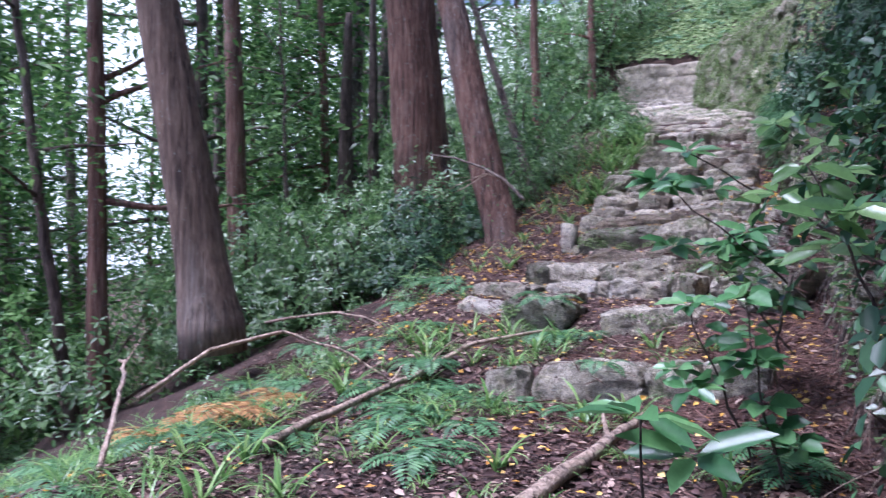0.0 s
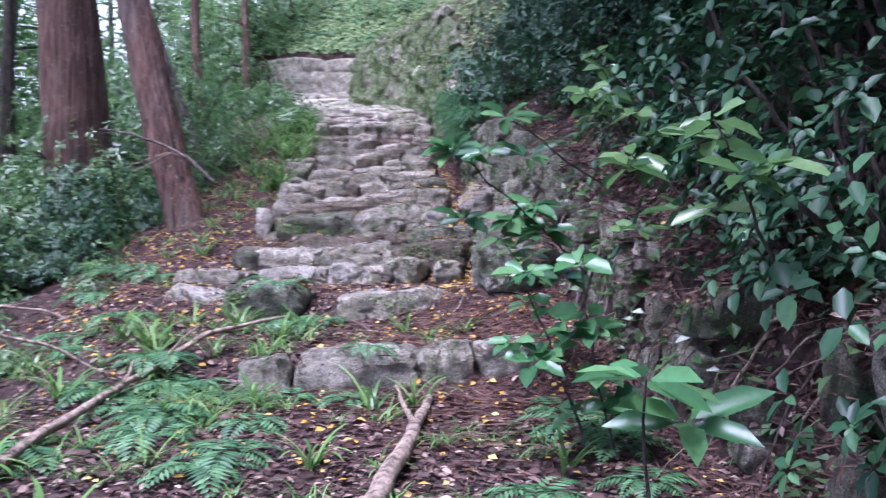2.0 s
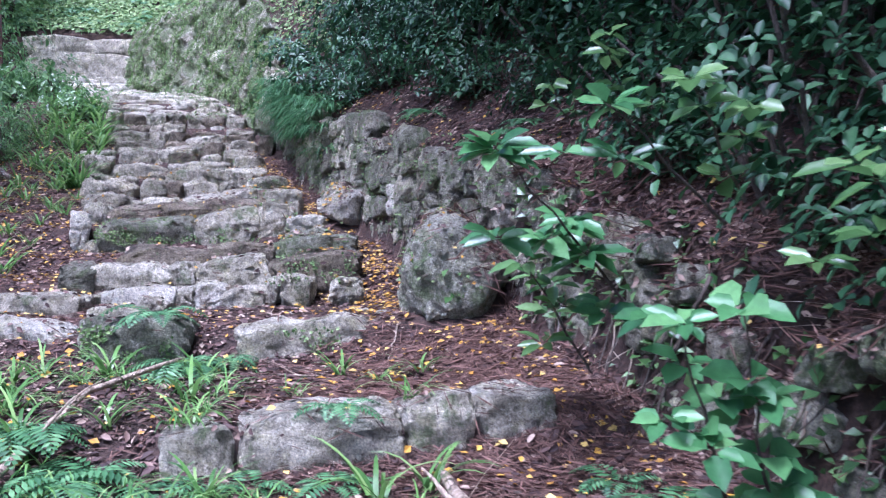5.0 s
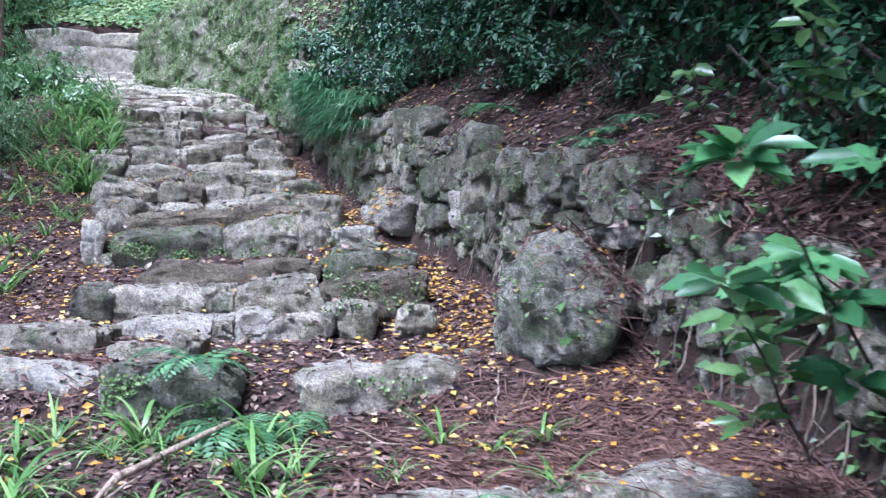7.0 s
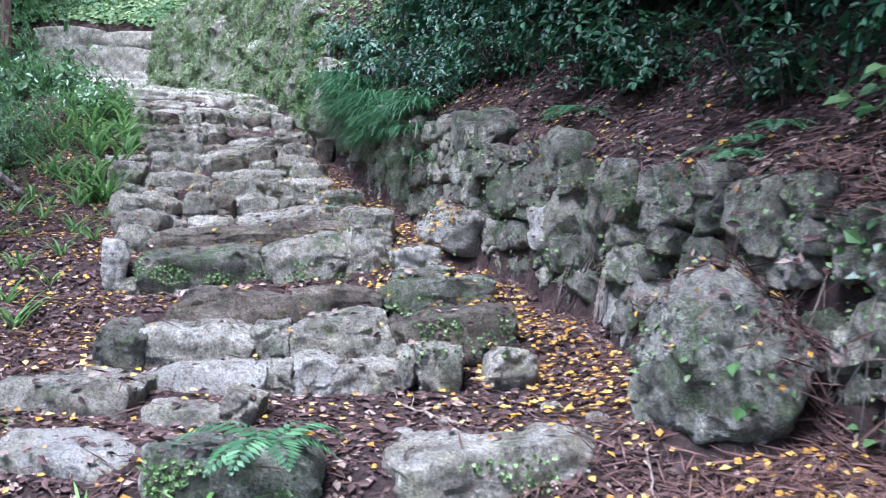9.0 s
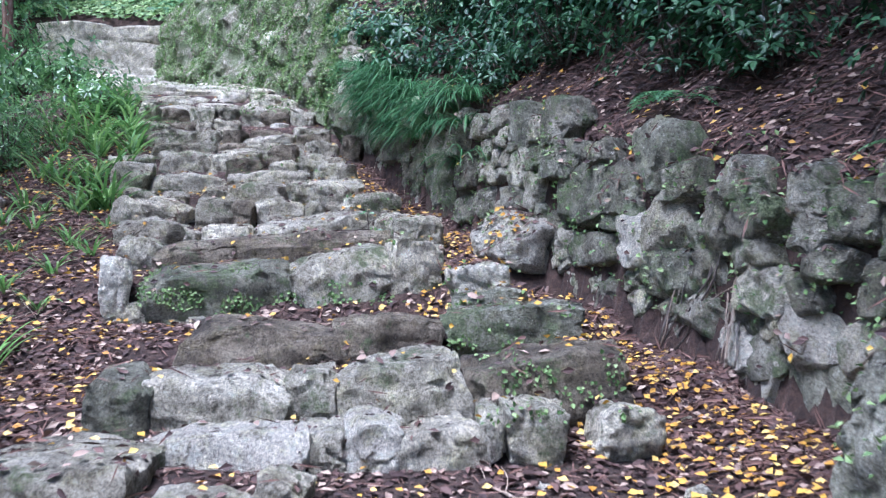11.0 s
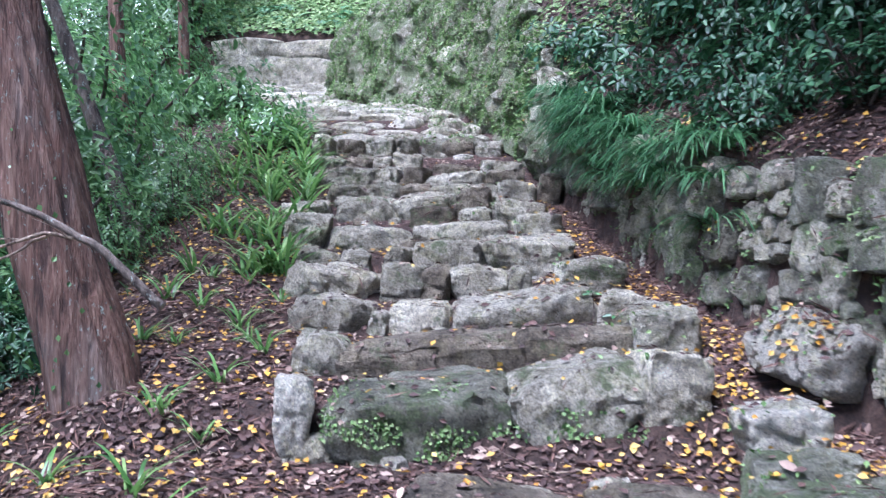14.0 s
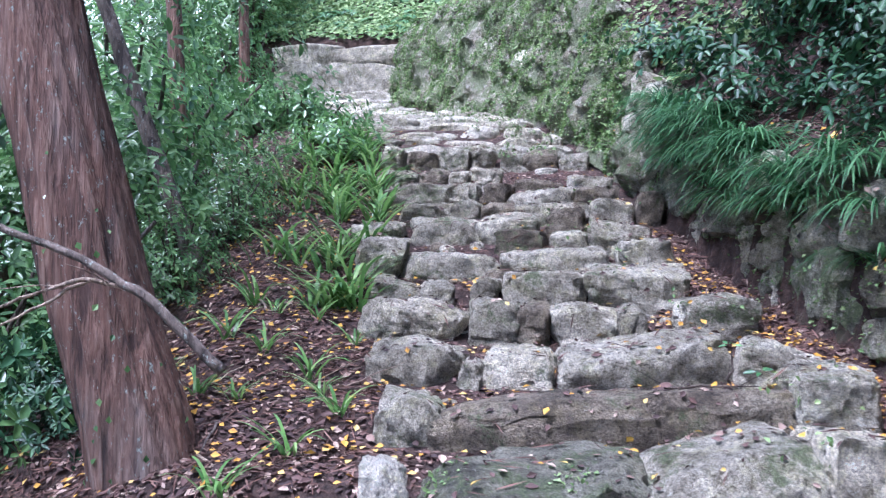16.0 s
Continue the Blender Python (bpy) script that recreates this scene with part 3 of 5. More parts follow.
def face_place(y, up):
    """A point on the wall's face at height share up, and the turn of the face."""
    x = float(np.interp(y, WALL_Y, WALL_X))
    x2 = float(np.interp(y + 0.3, WALL_Y, WALL_X))
    h = float(np.interp(y, RISE_Y, RISE_H))
    run = float(np.interp(y, RUN_Y, RUN))
    return x + 0.12 + run * (0.12 + 0.75 * up), land_at(x - 0.12, y) + h * up, math.degrees(math.atan2(0.3, x2 - x))


def face_sheet(name, parent, y0, y1, material, out, rough, seed):
    """The packed face behind the stones: a rough upright sheet that stands out metres before the ground."""
    verts, faces = [], []
    ny, nz = int((y1 - y0) / 0.07), 26
    for i in range(ny + 1):
        y = y0 + (y1 - y0) * i / ny
        for j in range(nz + 1):
            u = 1.08 * j / nz - 0.05
            px, pz, _ = face_place(y, u)
            q = Vector((px, y, pz))
            d = noise.fractal(q * 2.3 + Vector((seed, 0, 0)), 0.7, 2.2, 5) * rough + abs(noise.noise(q * 7.0)) * rough * 0.6
            ends = max(0, 1 - i / 9) + max(0, 1 - (ny - i) / 9)
            sink = max(0, u - 0.9) + 0.1 * (j == 0) + 0.8 * ends
            verts.append((px - out - d + sink, y - (out + d) * 0.4, pz + rough * 0.4 * noise.noise(q * 5)))
    for i in range(ny):
        for j in range(nz):
            a = i * (nz + 1) + j
            faces.append((a, a + nz + 1, a + nz + 2, a + 1))
    return part(name, mesh_of(name, verts, faces, True, 40), material, parent)


# this sheet is much darker than the stones, so the joints read dark
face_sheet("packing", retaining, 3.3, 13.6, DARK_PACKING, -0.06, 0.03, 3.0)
face_sheet("earth_bank", retaining, 0.5, 4.2, SOIL, -0.03, 0.12, 5.0)


def wall_stone(y, z, length, height, material, rng, out=0.02):
    """One stone of the wall, its middle at height z, its face standing out before the packing."""
    x, x2 = float(np.interp(y, WALL_Y, WALL_X)), float(np.interp(y + 0.3, WALL_Y, WALL_X))
    turn = math.degrees(math.atan2(0.3, x2 - x))
    SEED[0] += 1
    ob = part("stone", rock_mesh("stone", (length * 1.1, 0.3, height * 1.16), SEED[0], 9, 9.0, 0.07, 0.3, 12, 0.76, 0.25), material, retaining)
    ob.matrix_world = pose(x + 0.3 - out, y, z, rng.uniform(-10, 2), rng.uniform(-12, 12), turn + 180 + rng.uniform(-8, 8))


# the stones that can be told apart: middle along the path, height, length, height of the face
MOSSY = [(7.05, 1.85, .74, .38), (6.80, 1.73, .4, .22), (6.41, 2.0, .34, .32), (6.17, 1.85, .25, .2), (6.25, 1.37, .48, .3), (5.62, 1.64, .34, .19), (4.51, 1.53, .34, .36), (5.57, 1.0, .3, .2), (7.37, 2.09, .5, .24), (9.46, 2.11, .6, .38), (5.23, .86, .3, .34), (10.86, 2.57, .6, .36)]
GREY = [(8.01, 1.86, .34, .24), (7.75, 1.93, .24, .24), (7.01, 1.51, .5, .22), (6.28, 1.64, .32, .27), (5.99, 1.17, .33, .22), (5.67, 1.47, .32, .19), (5.53, 1.32, .31, .2), (5.32, 1.29, .2, .15), (5.30, 1.56, .18, .18), (5.74, 1.83, .27, .2), (8.45, 1.85, .3, .25), (9.56, 2.4, .45, .24), (8.86, 2.14, .42, .34), (6.95, 2.08, .25, .14), (5.47, 1.16, .18, .16)]
GREY += [(5.34, 1.75, .16, .22), (5.07, 1.64, .22, .25), (4.41, 1.3, .22, .18), (4.61, 1.26, .17, .18), (5.18, 1.42, .28, .13), (4.86, 1.33, .3, .18), (9.04, 2.43, .32, .22), (8.78, 1.84, .34, .24), (11.57, 2.75, .5, .34), (4.95, 1.1, .3, .22), (4.75, .92, .24, .2)]
PALE = [(6.53, 1.54, .46, .27), (5.54, .93, .34, .26), (5.30, 1.1, .38, .28), (4.25, 1.3, .16, .15), (5.72, 1.01, .3, .22)]
rng = random.Random(8)
placed = []
for rows, stuffs in ((MOSSY, (MOSS_ROCK, WALL_ROCK)), (GREY, (WALL_ROCK, STEP_ROCK, WALL_ROCK)), (PALE, (PALE_ROCK,))):
    for y, z, length, height in rows:
        wall_stone(y, z, length, height, rng.choice(stuffs), rng, 0.045)
        placed.append((y, z, length, height))
# smaller stones fill the face between them
y = 1.2
while y < 13.0:
    base = land_at(float(np.interp(y, WALL_Y, WALL_X)) - 0.1, y)
    top = float(np.interp(y, RISE_Y, RISE_H)) * rng.uniform(0.72, 0.9)
    z = 0.0
    w = rng.uniform(0.16, 0.34)
    while z < top:
        length = w * rng.uniform(0.8, 1.2)
        height = length * rng.uniform(0.55, 1.0)
        yy, zz = y + rng.uniform(-0.06, 0.06), base + z + height / 2
        free = all(abs(yy - q) > (length + k) * 0.36 or abs(zz - p) > (height + h) * 0.36 for q, p, k, h in placed)
        if free and rng.random() < (0.92 if y > 3.6 else 0.42):
            wall_stone(yy, zz, length, height, rng.choice((WALL_ROCK, STEP_ROCK, STEP_ROCK, MOSS_ROCK) if y > 7.5 else (WALL_ROCK, WALL_ROCK, STEP_ROCK, MOSS_ROCK)), rng)
        z += height * 0.95
    y += w * 0.85
# a few upright slabs stand in the bank lower down
for x, y, z, s, hh in ((2.78, .3, .5, .2, .5), (2.66, .62, .46, .17, .4), (2.9, -.02, .36, .22, .38), (2.84, .2, .14, .24, .26), (2.66, .5, .14, .2, .22), (2.95, -.3, .3, .2, .3)):
    SEED[0] += 1
    ob = part("stone", rock_mesh("stone", (s, 0.24, hh), SEED[0], 9, 6.0, 0.06, 0.25), WALL_ROCK, retaining)
    ob.matrix_world = pose(x, y, z, rng.uniform(-8, 8), rng.uniform(-14, 14), 115 + 180)


def loose_rock(name, label, size, place, turn, material, cuts=26, power=2.6, rough=0.1, chip=0.1, tilt=(0, 0), taper=0.0):
    SEED[0] += 1
    ob = part(name, rock_mesh(name, size, SEED[0], cuts, power, rough, chip, 14, 0.86, taper=taper), material)
    ob.matrix_world = pose(*place, tilt[0], tilt[1], turn)
    return tagged(ob, label, "boulder" if name == "boulder" else "rock")


loose_rock("boulder", "large rounded grey boulder with lichen against the wall", (.66, .6, .7), (.63, 4.12, .93), 15, BOULDER_ROCK, power=3.6, rough=0.12, chip=0.3, taper=0.2)
loose_rock("pale_rock", "pale white-grey rock at the foot of the wall", (.72, .5, .42), (-.41, 7.7, 1.53), 24, PALE_ROCK, power=9.0, rough=0.06, chip=0.45, tilt=(6, 14))

# ---------------------------------------------------------------- mossy wall higher up and the end wall
upper = thing("mossy_wall", "tall leaning stone wall covered in moss and small plants", "stone wall", kind="structure")
face_sheet("rock_face", upper, 12.0, 21.9, GREEN_ROCK, 0.08, 0.15, 9.0)
rng = random.Random(21)
for k in range(40):
    y = rng.uniform(12.8, 21.4)
    u = rng.uniform(0.0, 1.05)
    s = rng.uniform(0.25, 0.6)
    px, pz, turn = face_place(y, u)
    SEED[0] += 1
    ob = part("stone", rock_mesh("stone", (s, 0.3, s * rng.uniform(0.5, 0.9)), SEED[0], 6, 5.0, 0.08, 0.2), PALE_ROCK if rng.random() < 0.15 else GREEN_ROCK, upper)
    ob.matrix_world = pose(px + 0.04, y, pz, rng.uniform(-30, -10), rng.uniform(-18, 18), turn + 180 + rng.uniform(-10, 10))

endwall = thing("end_wall", "cracked pale stone block wall closing the top of the path", "stone wall", kind="structure")
for x0, x1, z0, z1 in ((-12.3, -10.9, 5.7, 7.12), (-10.92, -8.8, 5.7, 7.05), (-12.35, -10.7, 7.06, 7.52), (-10.75, -8.4, 7.0, 7.4)):
    stone(endwall, x0, x1, z1, z0, 24.3, 0.6, STEP_ROCK, cuts=9, power=16, rough=0.02)


stone(endwall, -12.3, -8.5, 7.2, 5.6, 24.42, 0.6, STEP_ROCK, cuts=14, power=20, rough=0.015)


# ---------------------------------------------------------------- what the loose things lie on
from mathutils.bvhtree import BVHTree

bpy.context.view_layer.update()
all_v, all_f = [], []
for ob in list(scene.objects):
    if ob.type != "MESH":
        continue
    base = len(all_v)
    mw = ob.matrix_world
    if ob == ground:
        first_face = len(all_f)
        keep = [p for p in ob.data.polygons if abs(p.center.x) < 16 and -6 < p.center.y < 32]
    else:
        keep = ob.data.polygons
    all_v.extend(mw @ v.co for v in ob.data.vertices)
    all_f.extend([i + base for i in p.vertices] for p in keep)
    if ob == ground:
        GROUND_FACES = range(first_face, len(all_f))
SURFACE = BVHTree.FromPolygons(all_v, all_f)


def drop(x, y):
    """Where something let fall at (x, y) comes to rest, and the surface's normal."""
    hit, n, _, _ = SURFACE.ray_cast(Vector((x, y, 30)), Vector((0, 0, -1)))
    if hit is None:
        return Vector((x, y, land_at(x, y))), Vector((0, 0, 1))
    return hit, (n if n.z > 0 else -n)


# ---------------------------------------------------------------- trees
def limb_points(start, way, length, rng, steps=6, wander=0.18, lift=0.0):
    p, d, out = Vector(start), Vector(way).normalized(), [Vector(start)]
    for _ in range(steps):
        d = (d + Vector((rng.uniform(-wander, wander), rng.uniform(-wander, wander), rng.uniform(-wander, wander) + lift))).normalized()
        p = p + d * (length / steps)
        out.append(p.copy())
    return out


def tree(name, label, base, lean, height, radius, bark, seed, crown=None, crown_from=0.5, crown_radius=2.0, leaves=1500, ridges=0.0, sides=16, flare=0.35, leaf_size=0.16, limbs=7, wander=0.03, group=""):
    """A trunk that leans and tapers, limbs, and a loose crown of many leaves."""
    rng = random.Random(seed)
    root = thing(name, label, "tree", group, place=base)
    steps = max(10, int(height * 3))
    pts, rad = [], []
    dx = dy = 0.0
    for i in range(steps + 1):
        u = i / steps
        dx += rng.uniform(-wander, wander) * 0.4
        dy += rng.uniform(-wander, wander) * 0.4
        h = u * (height + 0.3) - 0.3
        pts.append((lean[0] * h + dx, lean[1] * h + dy, h))
        rad.append(radius * (1 - 0.72 * u) + radius * flare * math.exp(-max(h, 0) / 0.35))
    part("trunk", tube_mesh("trunk", pts, rad, sides, 0.08, ridges, seed), bark, root)
    if crown is None:
        return root
    P, D, N, L = [], [], [], []
    for k in range(limbs):
        u = crown_from + (1 - crown_from) * (k + rng.random()) / limbs
        i = min(steps - 1, int(u * steps))
        a = rng.uniform(0, 2 * math.pi)
        lp = limb_points(pts[i], (math.cos(a), math.sin(a), rng.uniform(-0.1, 0.6)), crown_radius * rng.uniform(0.6, 1.2) * (1.15 - 0.5 * u), rng, 6, 0.22)
        r0 = rad[i] * 0.35 + 0.012
        part("limb", tube_mesh("limb", lp, [r0 * (1 - 0.8 * j / 6) for j in range(7)], 6, 0.05), bark, root)
        for _ in range(leaves // limbs):
            q = lp[rng.randint(1, 6)] + Vector((rng.gauss(0, 0.36), rng.gauss(0, 0.36), rng.gauss(0, 0.24))) * crown_radius * 0.55
            P.append(q[:])
            D.append((rng.gauss(0, 1), rng.gauss(0, 1), rng.gauss(-0.3, 0.5)))
            N.append((rng.gauss(0, 0.5), rng.gauss(0, 0.5), 1))
            L.append(leaf_size * rng.uniform(0.6, 1.3))
    part("crown", quad_leaves("crown", P, D, np.array(N), L, np.array(L) * 0.5), crown, root)
    return root


def ground_point(x, y, sink=0.05):
    return (x, y, land_at(x, y) - sink)


tree("leaning_cedar", "leaning cedar with reddish furrowed bark and lichen beside the steps", (-4.4, 7.3, 1.12), (-.29, 0.0), 13, .245, BARK_CEDAR, 3, LEAF_DARK, 0.8, 2.2, 1500, 0.03, 72, 0.12)
tree("large_cedar", "massive straight cedar with reddish-brown bark", (-7.3, 8.95, .95), (-.07, -.05), 17, .54, BARK_CEDAR, 4, LEAF_DARK, 0.78, 2.6, 1500, 0.03, 48, 0.2)
tree("grey_cedar", "tall leaning cedar with grey-brown bark on the lower slope", (-5.27, 2.95, .22), (-.13, -.11), 15, .29, BARK_BROWN, 5, LEAF_DARK, 0.78, 2.4, 1300, 0.018, 40, 0.35)
tree("slender_tree", "slender leaning tree with pale mossy bark", (-6.1, 10.4, 2.2), (-.4, 0.0), 7, .085, BARK_GREY, 6, LEAF_MID, 0.45, 1.2, 700, 0, 14, 0.2, 0.1)
tree("dark_tree", "thin straight dark trunk at the edge of the slope", (-9.05, 3.72, -1.3), (0.0, -.01), 13, .17, BARK_CEDAR, 7, LEAF_CANOPY, 0.25, 2.2, 1700, 0.006, 16, 0.25, 0.15, 12)
tree("dark_tree", "thin crooked dark trunk at the edge of the slope", (-9.3, 3.4, -1.3), (-.09, -.1), 11, .1, TWIG, 8, LEAF_CANOPY, 0.3, 2.0, 1500, 0, 12, 0.25, 0.15, 10, 0.07)
tree("reddish_cedar", "straight cedar trunk with reddish bark in the wood", (-9.3, 6.4, -.4), (-.03, -.02), 14, .2, BARK_CEDAR, 9, LEAF_DARK, 0.75, 2.0, 1200, 0.01, 20)
tree("pale_sapling", "thin pale crooked sapling among the shrubs", (-9.0, 7.2, -.1), (-.04, -.03), 6, .06, BARK_GREY, 10, LEAF_MID, 0.5, 1.2, 600, 0, 10, 0.2, 0.1, 7, 0.08)
tree("old_snag", "broken dark snag wrapped in leaves", (-10.9, 10.2, .2), (.02, 0), 6.0, .26, TWIG, 11, None, ridges=0.02)
tree("old_snag", "narrow dark trunk further down the slope", (-10.3, 10.5, .2), (0, 0), 8.0, .17, TWIG, 12, None, ridges=0.02)
tree("upper_tree", "reddish thin trunk above the path", (-8.6, 14.2, 3.2), (-.05, 0), 9, .13, BARK_CEDAR, 13, LEAF_MID, 0.4, 1.6, 900, 0.005, 14)
tree("upper_tree", "reddish thin trunk near the top of the path", (-11.6, 21.5, 4.4), (-.02, 0), 9, .16, BARK_CEDAR, 14, LEAF_MID, 0.4, 1.8, 900, 0.005, 14)

# trees added with crowns out of view, to shade the right-hand bank
for k, (x, y) in enumerate(((4.3, 0.0), (3.9, 2.6), (3.4, 5.2), (3.1, 7.8), (2.7, 10.4), (3.0, 4.0), (2.2, 6.6), (1.7, 9.2), (1.0, 11.6), (3.9, 1.1), (2.2, 7.9), (.8, 12.6))):
    tree("bank_tree", "added evergreen tree whose wide dark crown shades the bank", ground_point(x, y), (-.16, .01 * k), 8.5, .13, TWIG, 20 + k, LEAF_DARK, 0.42, 3.6, 5200, 0.004, 14, 0.3, 0.3, 12, group="trees on the bank")

rng = random.Random(95)
P, D, N, L = [], [], [], []
for _ in range(26):
    h, a = rng.uniform(0.05, 1.5) ** 1.3, rng.uniform(-2.6, 0.2)
    r = .285 - .01 * h
    n = Vector((math.cos(a), math.sin(a), 0.2))
    P.append((-4.4 - .29 * h + n.x * r, 7.3 + n.y * r, 1.12 + h))
    D.append((rng.gauss(0, .4), rng.gauss(0, .4), rng.choice((-1, 1)) * .8))
    N.append(n[:])
    L.append(rng.uniform(.02, .045))
tagged(part("ivy", quad_leaves("ivy", P, D, np.array(N), L, np.array(L) * .8), LEAF_MID), "small ivy leaves climbing the cedar trunk", "ivy", kind="stuff")

# the wood on the valley side and on the hill: four trees, repeated
stock = []
for k, (bark, leaf) in enumerate(((BARK_CEDAR, LEAF_CANOPY), (BARK_GREY, LEAF_CANOPY), (TWIG, LEAF_MID), (BARK_GREY, LEAF_CANOPY))):
    stock.append(tree("forest_tree", ("reddish cedar with a loose green crown in the wood", "grey-barked tree with a light green crown in the wood", "dark tree with a dense green crown in the wood", "tall grey tree with sunlit leaves in the wood")[k], (-60, -30 - 8 * k, land_at(-60, -30 - 8 * k)), (0.02 * k, -0.02), 11 + k, 0.14 + 0.03 * k, bark, 40 + k, leaf, 0.12, 2.3, 2600, 0, 12, 0.3, 0.24, 18, group="trees of the wood"))
rng = random.Random(77)
spots = []
tries = 0
while len(spots) < 84 and tries < 4000:
    tries += 1
    if rng.random() < 0.78:
        x, y = rng.uniform(-34, -9.5), rng.uniform(-8, 34)
        if x > float(np.interp(y, LEFT_Y, LEFT_X)) - (5.0 if y < 11 else 8.0) or (y < 5.5 and x > -13):
            continue
    else:
        # hill trees, added so that crowns overhead darken the right-hand side
        x, y = rng.uniform(2, 22), rng.uniform(-8, 34)
        if x < float(np.interp(y, WALL_Y, WALL_X)) + 4.2 or y > 13:
            continue
    if any((x - a) ** 2 + (y - b) ** 2 < 3.2 for a, b in spots):
        continue
    spots.append((x, y))
    copy_thing(stock[rng.randrange(4)], pose(x, y, land_at(x, y) - 0.1, rng.uniform(-3, 3), rng.uniform(-3, 3), rng.uniform(0, 360)))


# ---------------------------------------------------------------- shrubs
def shrub(name, label, seed, radius, height, leaf, rosettes, leaf_len, category="shrub", group="", bark=TWIG, shape=0.46, stems=9, per=(5, 8), ratio=0.42):
    """Bent stems with rosettes of leaves at their ends, thickest outside."""
    rng = random.Random(seed)
    root = thing(name, label, category, group)
    ends, chunks = [], []
    for k in range(stems):
        a = 2 * math.pi * (k + rng.random()) / stems
        tilt = rng.uniform(0.15, 1.0)
        lp = limb_points((rng.gauss(0, 0.06) * radius, rng.gauss(0, 0.06) * radius, -0.05), (math.cos(a) * tilt, math.sin(a) * tilt, 1.0), height * rng.uniform(0.7, 1.05), rng, 7, 0.16)
        ends.append(lp)
        me = tube_mesh("stem", lp, [0.016 * radius + 0.008 - 0.001 * j for j in range(8)], 5, close=False)
        part("stem", me, bark, root)
    P, D, N, L = [], [], [], []
    for _ in range(rosettes):
        lp = rng.choice(ends)
        c = lp[rng.randint(2, 7)] + Vector((rng.gauss(0, shape), rng.gauss(0, shape), rng.gauss(0, shape * 0.7))) * radius
        if c.z < 0.05:
            c.z = abs(c.z) + 0.05
        axis_way = Vector((c.x, c.y, 0.6 * radius)).normalized()
        turn = rng.uniform(0, 6.3)
        u = axis_way.orthogonal().normalized()
        w = axis_way.cross(u)
        n = rng.randint(*per)
        size = leaf_len * rng.uniform(0.75, 1.2)
        for i in range(n):
            b = turn + 2 * math.pi * i / n + rng.uniform(-0.25, 0.25)
            d = (u * math.cos(b) + w * math.sin(b)) + axis_way * rng.uniform(0.0, 0.5) - Vector((0, 0, 0.2))
            P.append((c + d * 0.012)[:])
            D.append(d[:])
            N.append((axis_way + Vector((0, 0, 0.7)))[:])
            L.append(size * rng.uniform(0.7, 1.15))
    part("leaves", blade_leaves("leaves", P, D, np.array(N), L, np.array(L) * ratio) if leaf_len > 0.08 else quad_leaves("leaves", P, D, np.array(N), L, np.array(L) * 0.45), leaf, root)
    return root


def seedling(name, label, base, top, seed, leaf, tiers, leaf_len, per=7, width=0.42, category="plant"):
    """A single bent stem with tiers of broad leaves towards its top."""
    rng = random.Random(seed)
    root = thing(name, label, category, place=base)
    b, t = Vector((0, 0, -0.04)), Vector(top) - Vector(base)
    line = [b.lerp(t, i / 8) + Vector((rng.gauss(0, 0.01), rng.gauss(0, 0.01), 0)) for i in range(9)]
    part("stem", tube_mesh("stem", line, [0.008 - 0.0006 * i for i in range(9)], 6, close=False), TWIG, root)
    P, D, N, L = [], [], [], []
    for k in range(tiers):
        c = line[max(2, 8 - k)]
        c = c + Vector((rng.gauss(0, 0.05), rng.gauss(0, 0.05), rng.gauss(0, 0.04))) * (k > 0) * 2.4
        turn = rng.uniform(0, 6.3)
        for i in range(per):
            a = turn + 2 * math.pi * i / per + rng.uniform(-0.2, 0.2)
            d = Vector((math.cos(a), math.sin(a), rng.uniform(-0.45, 0.5)))
            P.append((c + d * 0.02)[:])
            D.append(d[:])
            N.append((rng.gauss(-0.3, 0.3), rng.gauss(-0.7, 0.3), 1))
            L.append(leaf_len * rng.uniform(0.65, 1.15))
    part("leaves", blade_leaves("leaves", P, D, np.array(N), L, np.array(L) * width), leaf, root)
    return root


dense = [shrub("evergreen_shrub", "dense dark evergreen shrub with glossy leaves", 200 + k, 0.85, 1.25, LEAF_DARK, 380, 0.12, group="evergreen shrubs") for k in range(3)]
green = [shrub("green_shrub", "leafy green shrub of the undergrowth", 210 + k, 0.9, 1.5, LEAF_MID, 520, 0.1, group="green shrubs", per=(3, 6), ratio=0.46) for k in range(3)]
spray = [shrub("spray_shrub", "open shrub with long sprays of green leaves hanging over the bank", 230 + k, 0.7, 1.0, LEAF_DARK, 130, 0.095, group="open shrubs", stems=9, per=(2, 4), ratio=0.66) for k in range(3)]
low = [shrub("low_shrub", "low sprawling evergreen seedling shrub on the bank", 220 + k, 0.42, 0.5, LEAF_MID, 70, 0.095, group="low shrubs", stems=7, per=(3, 6), ratio=0.5) for k in range(3)]


# the low shrub again in darker leaves: the bank's shade is in the colour
low_shaded = [shrub("low_shrub", "low evergreen seedling shrub with leaves darkened for the shaded bank", 240 + k, 0.42, 0.5, LEAF_DARK, 80, 0.095, group="dark low shrubs", stems=7, per=(3, 6), ratio=0.5) for k in range(3)]


def plant_out(protos, places):
    """Moves each prototype to its first place and copies it to the others; places: x, y, scale, turn, lift."""
    used = set()
    for k, (x, y, s, a, lift) in enumerate(places):
        ob = protos[k % len(protos)]
        m = Matrix.Translation((x, y, land_at(x, y) - 0.03 + lift)) @ pose(0, 0, 0, 0, 0, a)
        if ob.name in used:
            c = copy_thing(ob, m)
        else:
            c, _ = ob, used.add(ob.name)
            c.matrix_basis = m
        c.scale = (s, s, s * (0.85 + 0.3 * ((k * 37) % 10) / 10))


rng = random.Random(31)
places = []
